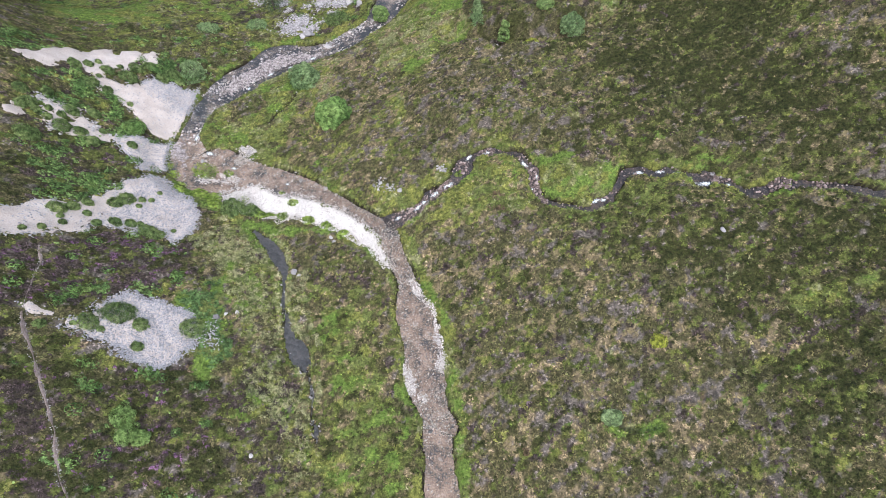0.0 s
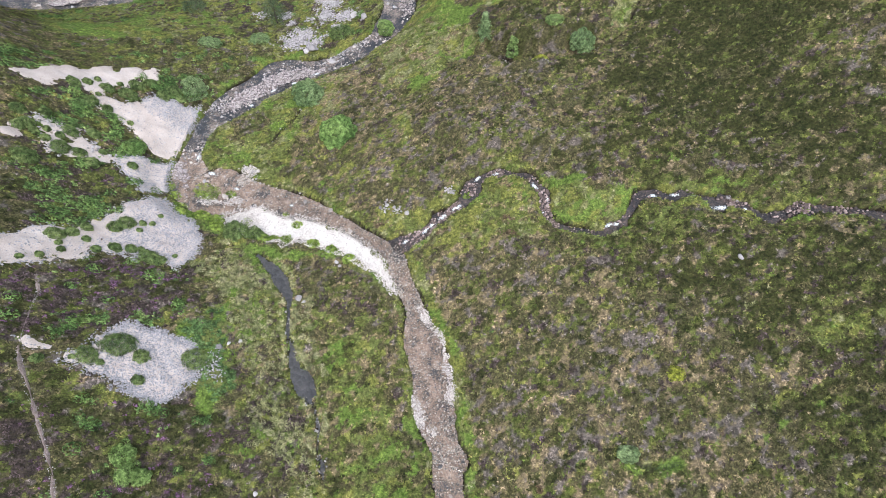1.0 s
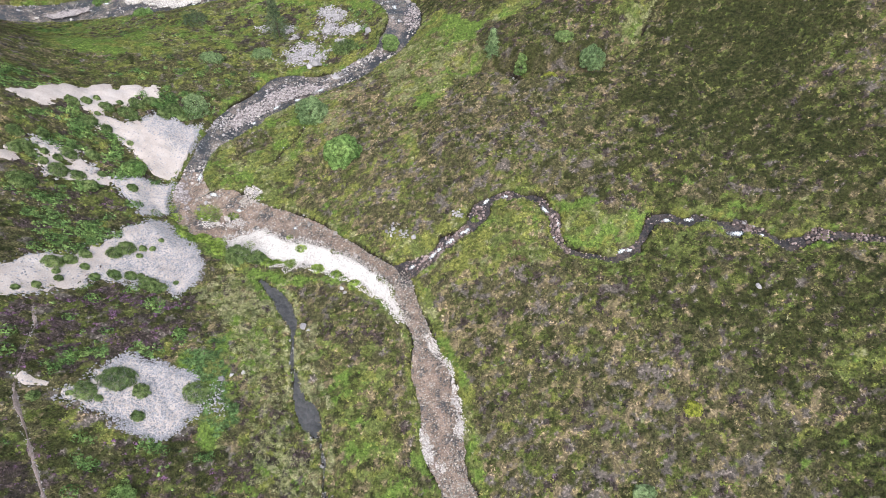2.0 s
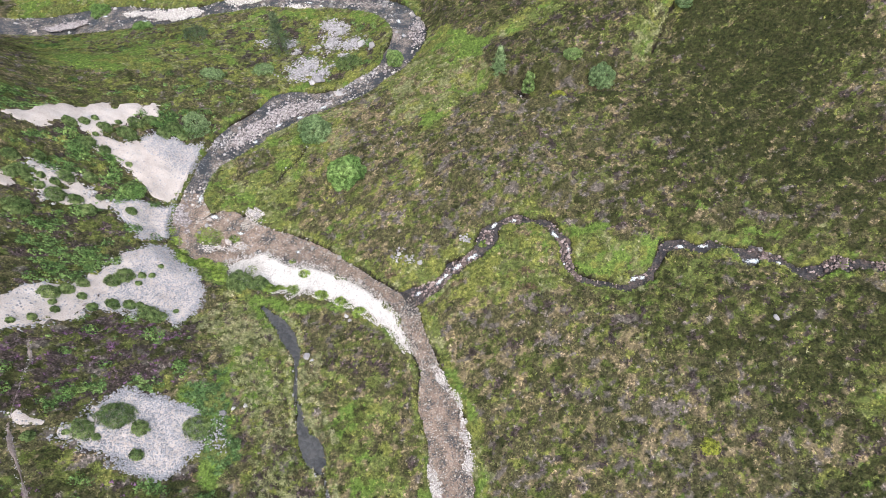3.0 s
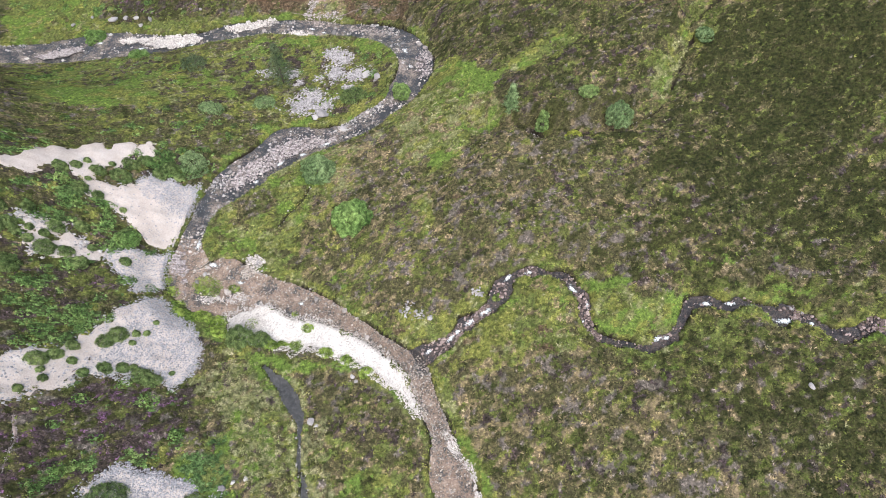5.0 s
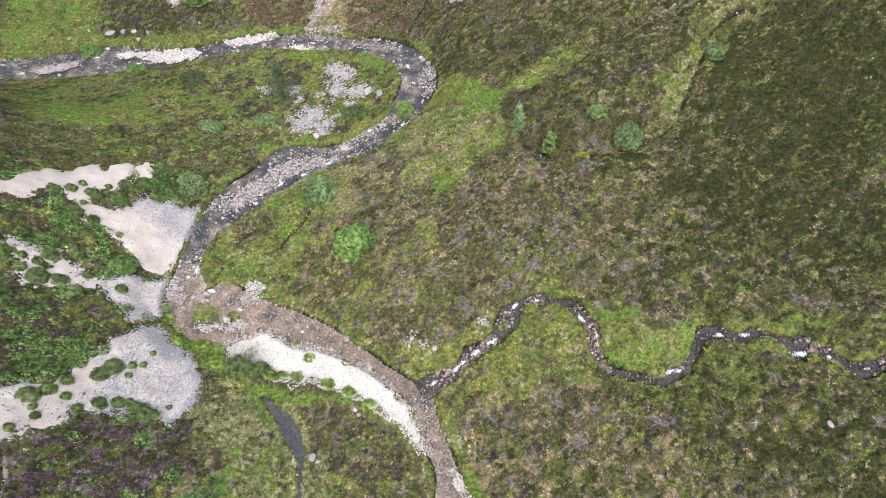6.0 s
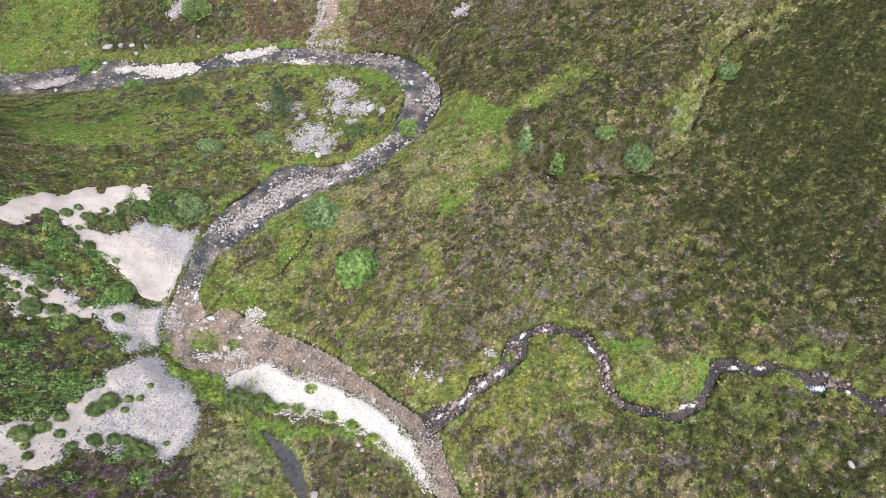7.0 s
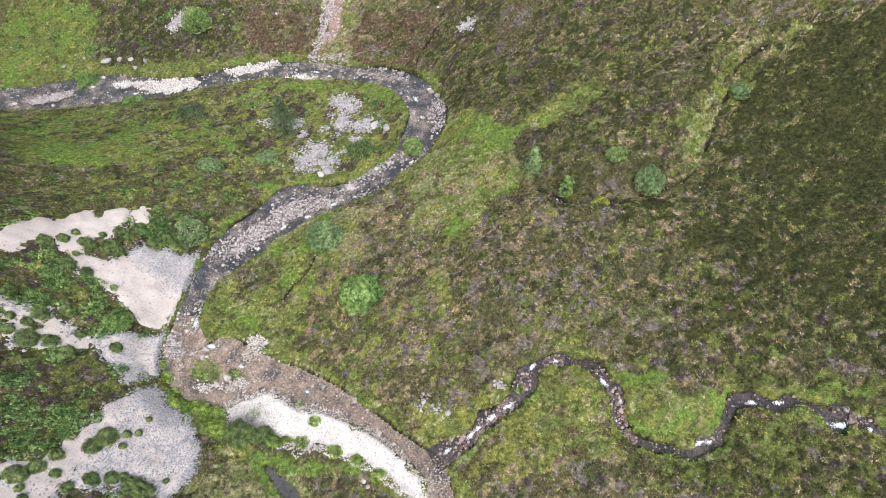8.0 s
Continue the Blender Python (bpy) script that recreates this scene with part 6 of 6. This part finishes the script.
clumps("scrub_mounds", np.ones(x.size, bool), MOUNDS, 0.22, 0.58, 0.9, M_MOUND, "rounded dark and mid-green scrub bushes", "scrub")

# sparser heather beyond, so that the moor does not stop at the edge of the view
ax, ay = np.arange(-95, 90, 1.4), np.arange(-30, 130, 1.4)
x, y = (a.ravel() for a in np.meshgrid(ax, ay, indexing="ij"))
x, y = x + rng.uniform(-0.4, 0.4, x.size), y + rng.uniform(-0.4, 0.4, y.size)
ok = ((np.abs(x + 2) > 35 + 0.31 * (y - 5)) | (y < 3) | (y > 95)) & (near_line("stream", x, y)[0] > 3) & (near_line("burn", x, y)[0] > 1.5)
x, y = x[ok], y[ok]
z = ground_z(x, y)
clumps("distant_heather", np.ones(x.size, bool), LEAFY, 0.55, 0.95, 0.35, M_HIGH, "olive brown heather on the surrounding hills", "heather")


# ---- bushes and trees ----
def part(name, verts, tris, mat, parent, label="", smooth=False):
    ob = new(name, mesh_of(name, verts, tris, mat, smooth))
    ob.parent = parent
    if label:
        ob["label"] = label
    return ob


def leaves(rng, middles, normals, size):
    """Pairs of small triangles, a leaf at each place."""
    n = len(middles)
    normals = normals + 0.55 * rng.normal(size=(n, 3))
    normals /= np.linalg.norm(normals, axis=1)[:, None]
    u = np.cross(normals, rng.normal(size=(n, 3)))
    u /= np.linalg.norm(u, axis=1)[:, None] + 1e-9
    w = np.cross(normals, u)
    s = (size * rng.uniform(0.6, 1.3, n))[:, None]
    v = np.stack([middles - u * s, middles - w * s * 0.55, middles + u * s, middles + w * s * 0.55], 1).reshape(-1, 3)
    k = np.arange(n)[:, None] * 4
    return v, np.vstack([k + [0, 1, 2], k + [0, 2, 3]])


def crown(rng, wide, deep, tall, lumps, each, leaf, lift=0.0, drop=0.15):
    """A crown of leafy lumps about an ellipsoid, with clefts between them."""
    k = np.arange(lumps) + 0.5
    h = -drop + (1 + drop) * k / lumps
    a = 2.39996 * k + rng.random() * 6.283
    d = np.stack([np.sqrt(1 - h * h) * np.cos(a), np.sqrt(1 - h * h) * np.sin(a), h], 1) + 0.1 * rng.normal(size=(lumps, 3))
    d /= np.linalg.norm(d, axis=1)[:, None]
    swell = 1 + 0.12 * rng.normal(size=len(d))
    c = d * np.array([wide / 2, deep / 2, tall]) * 0.82 * swell[:, None]
    r = 1.25 * (wide + deep) / 2 / math.sqrt(lumps) * rng.uniform(0.8, 1.2, len(d))
    i = np.repeat(np.arange(len(d)), each)
    o = rng.normal(size=(len(i), 3)) + 0.9 * d[i]
    o /= np.linalg.norm(o, axis=1)[:, None]
    p = c[i] + o * (r[i] * rng.uniform(0.75, 1.05, len(i)))[:, None] * np.array([1, 1, 0.8])
    p[:, 2] = np.maximum(p[:, 2], 0.02) + lift
    return leaves(rng, p, o, leaf)


def limbs(rng, count, reach, tall, thick):
    """Tapered stems that spread from one foot."""
    v, t = [], []
    for k in range(count):
        a = 6.283 * k / count + rng.normal() * 0.3
        path = [Vector((0.05 * math.cos(a), 0.05 * math.sin(a), -0.15)), Vector((0.35 * reach * math.cos(a), 0.35 * reach * math.sin(a), 0.5 * tall)),
                Vector((reach * math.cos(a + 0.2), reach * math.sin(a + 0.2), tall * rng.uniform(0.75, 1.0)))]
        base = len(v)
        for q, p in enumerate(path):
            w = thick * (1 - 0.42 * q)
            v += [p + Vector((w * math.cos(b), w * math.sin(b), 0)) for b in (0, 1.257, 2.513, 3.77, 5.027)]
        for q in range(2):
            for b in range(5):
                i, j = base + q * 5 + b, base + q * 5 + (b + 1) % 5
                t += [(i, j, j + 5), (i, j + 5, i + 5)]
    return np.array([p[:] for p in v]), np.array(t)


def bush(name, x, y, wide, deep, tall, lumps, each, leaf, mat, words, category, group="", lift=0.0, stem=5):
    """A bush or small tree: an Empty at its foot, its stems and its leafy crown."""
    root = tagged(new(name), words, category, group=group)
    root.matrix_basis = pose(x, y, at_ground(x, y), 0, 0, rng.uniform(-20, 20))
    part("stems", *limbs(rng, stem, 0.3 * wide, 0.8 * (tall + lift), 0.03 + 0.012 * wide), M_BARK, root, "grey woody stems")
    part("crown", *crown(rng, wide, deep, tall, lumps, each, leaf, lift), mat, root)
    return root


def conifer(name, x, y, wide, tall, mat, words, rows=13):
    """A young conifer: a tapered trunk with whorls of drooping, needled branches."""
    root = tagged(new(name), words, "tree")
    root.matrix_basis = pose(x, y, at_ground(x, y), 0, 0, rng.uniform(0, 90))
    part("trunk", *limbs(rng, 1, 0.06, tall, 0.09), M_BARK, root, "thin grey trunk")
    at, way = [], []
    for k in range(rows):
        h = tall * (0.12 + 0.86 * k / (rows - 1))
        reach = wide / 2 * (1 - 0.88 * k / (rows - 1)) * rng.uniform(0.8, 1.15)
        for b in range(7):
            a = 6.283 * b / 7 + k * 0.9 + 0.3 * rng.normal()
            s = np.sqrt(rng.random(70)) * reach * rng.uniform(0.7, 1.1)
            q = np.stack([np.cos(a) * s, np.sin(a) * s, h + 0.05 * s - 0.1 * s**2 / (reach + 0.1)], 1)
            at.append(q + rng.normal(size=q.shape) * np.array([0.09, 0.09, 0.05]))
            way.append(np.tile([0.3 * math.cos(a), 0.3 * math.sin(a), 1.0], (len(s), 1)))
    part("crown", *leaves(rng, np.vstack(at), np.vstack(way), np.full(sum(map(len, at)), 0.05)), mat, root)
    return root


bush("willow_bush", -11.3, 43.1, 3.4, 3.2, 2.3, 80, 495, 0.053, M_WILLOW, "dense round green willow bush in the heather", "bush")
bush("willow_bush", -15.0, 49.2, 3.0, 2.8, 1.8, 70, 285, 0.056, M_JUNIPER, "broad green willow bush on the grassy bank", "bush")
bush("alder_sapling", -7.4, 60.0, 1.7, 1.6, 1.5, 40, 182, 0.053, M_BIRCH, "bright green sapling growing in the streambed", "tree", lift=0.4)
bush("willow_bush", 13.6, 52.3, 2.5, 2.2, 1.6, 60, 182, 0.056, M_JUNIPER, "blue-green rounded bush beside a dry gully", "bush")
bush("birch_sapling", 6.5, 52.1, 1.1, 1.0, 2.6, 34, 130, 0.053, M_BIRCH, "slender light green birch sapling", "tree", lift=0.3, stem=2)
conifer("pine_tree", 3.6, 54.2, 2.0, 3.2, M_JUNIPER, "grey-green young pine on the heather edge")
bush("willow_bush", 22.5, 60.5, 1.7, 1.5, 0.8, 40, 143, 0.056, M_JUNIPER, "low grey-green bush beside the gully", "bush")
conifer("pine_tree", -21.0, 63.9, 3.8, 5.2, M_PINE, "tall dark green young pine among rocks", 18)
bush("willow_bush", -27.1, 49.4, 2.4, 2.2, 1.5, 40, 156, 0.056, M_JUNIPER, "pale grey-green bush above the stream bend", "bush")
bush("willow_bush", -46.6, 74.2, 2.4, 2.1, 1.3, 50, 156, 0.056, M_WILLOW, "round green bush beside the far stream", "bush")
bush("willow_bush", -31.6, 66.2, 2.6, 2.2, 1.2, 40, 117, 0.056, M_PINE, "dark grey-green bush in rough grass", "bush")
bush("willow_bush", -39.3, 69.4, 2.6, 1.4, 0.7, 40, 143, 0.056, M_WILLOW, "low green bush at the far stream bank", "bush")
bush("birch_tree", -33.9, 80.6, 3.0, 2.8, 2.2, 46, 156, 0.062, M_BIRCH, "light green birch tree on the far bank", "tree", lift=0.5)
bush("willow_bush", -27.5, 57.8, 2.5, 1.6, 0.7, 36, 130, 0.056, M_JUNIPER, "low grey-green bush in rough grass", "bush")
bush("willow_bush", -22.4, 59.6, 2.0, 1.5, 0.6, 30, 130, 0.056, M_JUNIPER, "low grey-green bush near pale rocks", "bush")
bush("willow_bush", -30.0, 39.9, 1.6, 1.5, 0.8, 30, 143, 0.050, M_WILLOW, "small round green bush on the slope", "bush")
bush("gorse_bush", -19.5, 31.5, 2.0, 1.9, 1.0, 50, 234, 0.043, M_SHRUB, "dark green rounded gorse bush beside the shingle", "bush")
bush("gorse_bush", -17.9, 31.4, 1.7, 1.6, 0.9, 46, 208, 0.043, M_SHRUB, "dark green rounded gorse bush beside the shingle", "bush")
bush("birch_shrub", 10.8, 54.4, 1.7, 1.2, 0.28, 30, 182, 0.037, M_BIRCH, "low bright green birch shrub in heather", "bush")
for bx, by, wide in ((-21.9, 11.2, 1.5), (-21.4, 10.0, 1.4), (-20.6, 9.9, 1.1)):
    bush("birch_sapling", bx, by, wide, 0.9 * wide, 0.45, 26, 260, 0.037, M_BIRCH, "pale green spreading birch shrub in heather", "bush")
bush("willow_bush", 12.1, 11.7, 1.4, 1.0, 0.4, 30, 286, 0.037, M_JUNIPER, "small pale green willow clump in heather", "bush")
bush("willow_bush", -12.6, 60.4, 2.6, 2.0, 0.8, 40, 117, 0.056, M_SHRUB, "low dark green bush among pale rocks", "bush")

SOUTH_SHRUBS = [
    (-24.3, 18.9, 2.6), (-25.7, 17.7, 1.5), (-22.7, 18.2, 1.1), (-22.4, 16.4, 0.85), (-24.8, 17.3, 0.45), (-26.4, 17.4, 0.35), (-28.0, 16.9, 0.8), (-19.5, 18.6, 1.9),
]
MIDDLE_SHRUBS = [
    (-28.4, 30.0, 1.4), (-27.8, 30.7, 1.7), (-26.8, 31.1, 0.7), (-25.8, 32.3, 0.45), (-26.7, 30.2, 0.55), (-26.1, 31.2, 0.55), (-29.9, 29.2, 1.1), (-30.5, 28.3, 1.3),
    (-31.2, 27.7, 1.7), (-30.7, 26.9, 0.6), (-30.3, 26.3, 0.7), (-31.1, 25.3, 0.7), (-31.9, 24.7, 0.6), (-29.5, 28.0, 0.75), (-27.6, 27.8, 1.3), (-26.6, 28.0, 1.1),
    (-26.0, 28.2, 0.6), (-25.2, 27.5, 1.9), (-23.4, 28.0, 0.45), (-28.6, 27.2, 0.85), (-24.4, 27.2, 1.5),
]
NORTH_SHRUBS = [
    (-36.0, 45.5, 1.4), (-35.2, 46.2, 0.9), (-33.8, 46.3, 1.3), (-32.2, 46.4, 2.0), (-33.2, 47.6, 0.55), (-34.8, 47.1, 0.6), (-34.1, 45.1, 0.5), (-31.1, 42.8, 0.5),
    (-29.5, 47.7, 1.4), (-30.2, 40.3, 1.5), (-34.2, 43.8, 1.3), (-33.0, 43.6, 0.9), (-31.9, 48.1, 1.6), (-31.0, 48.9, 1.3), (-28.0, 47.7, 1.0), (-28.9, 48.6, 1.6),
]
WEST_SHRUBS = [
    (-37.0, 37.8, 1.1), (-36.7, 38.4, 1.4), (-35.6, 38.6, 0.6), (-34.3, 37.1, 1.6), (-35.3, 37.5, 0.8), (-36.1, 37.8, 0.7), (-34.3, 39.3, 1.4), (-34.7, 38.4, 0.7),
    (-33.2, 37.3, 1.2), (-31.9, 38.3, 0.75), (-32.1, 36.6, 1.4), (-35.6, 34.8, 2.0), (-29.6, 37.7, 0.9), (-37.6, 39.6, 1.3), (-33.0, 40.0, 1.2), (-36.2, 40.4, 1.0),
]
for sx_, sy_, wide in SOUTH_SHRUBS + [(a, b, 0.85 * w) for a, b, w in MIDDLE_SHRUBS] + NORTH_SHRUBS + WEST_SHRUBS:
    lumps = max(14, int(62 * wide))
    root = tagged(new("juniper_shrub"), "low dark green juniper shrub on pale scree" if wide > 0.8 else "tiny green shrub rooted in pale scree", "shrub", group="shrubs on the scree")
    root.matrix_basis = on_slope(sx_, sy_, 0.08, rng.uniform(-25, 25))
    part("crown", *crown(rng, wide, wide * rng.uniform(0.7, 0.95), 0.2 * wide**0.6 + 0.07, lumps, 64, 0.034, drop=0.05), M_SHRUB, root)
    part("stems", *limbs(rng, 4, 0.3 * wide, 0.25, 0.025), M_BARK, root, "short woody stems")

CUSHIONS = [
    (9.1, 50.2, 1.6), (-23.5, 37.0, 2.5), (-21.2, 36.8, 1.1), (1.4, 34.6, 0.95), (28.7, 30.2, 0.9),
    (-19.0, 33.4, 1.2), (-14.1, 32.7, 1.1), (-15.5, 34.2, 0.6), (-23.1, 33.7, 1.5), (-21.8, 33.1, 1.6),
    (-21.2, 32.1, 1.4), (-20.1, 31.6, 1.1), (-26.2, 36.3, 1.5), (-26.9, 37.4, 1.2), (-25.3, 35.1, 1.1), (-17.2, 30.9, 1.8), (-15.0, 30.9, 1.6), (-25.0, 34.0, 0.9), (16.1, 17.0, 1.2),
    (-12.4, 30.3, 1.3), (-10.6, 29.6, 1.2), (-9.0, 28.6, 1.1), (-16.2, 31.2, 1.2),
]
for sx_, sy_, wide in CUSHIONS:
    lumps = int(44 * wide) + 6
    yellow = wide == 1.6 and sx_ > 0 or (sx_, sy_) == (16.1, 17.0)
    root = tagged(new("grass_cushion"), "round yellow-green moss hummock in heather" if yellow else "round hummock of bright green grass on shingle", "grass hummock", group="grass hummocks")
    root.matrix_basis = on_slope(sx_, sy_, 0.02, rng.uniform(-30, 30))
    part("tuft", *crown(rng, wide, wide * rng.uniform(0.65, 0.9), 0.05 + 0.04 * wide, lumps, 40, 0.045, drop=0.02), M_HUMMOCK if yellow else M_CUSHION, root)
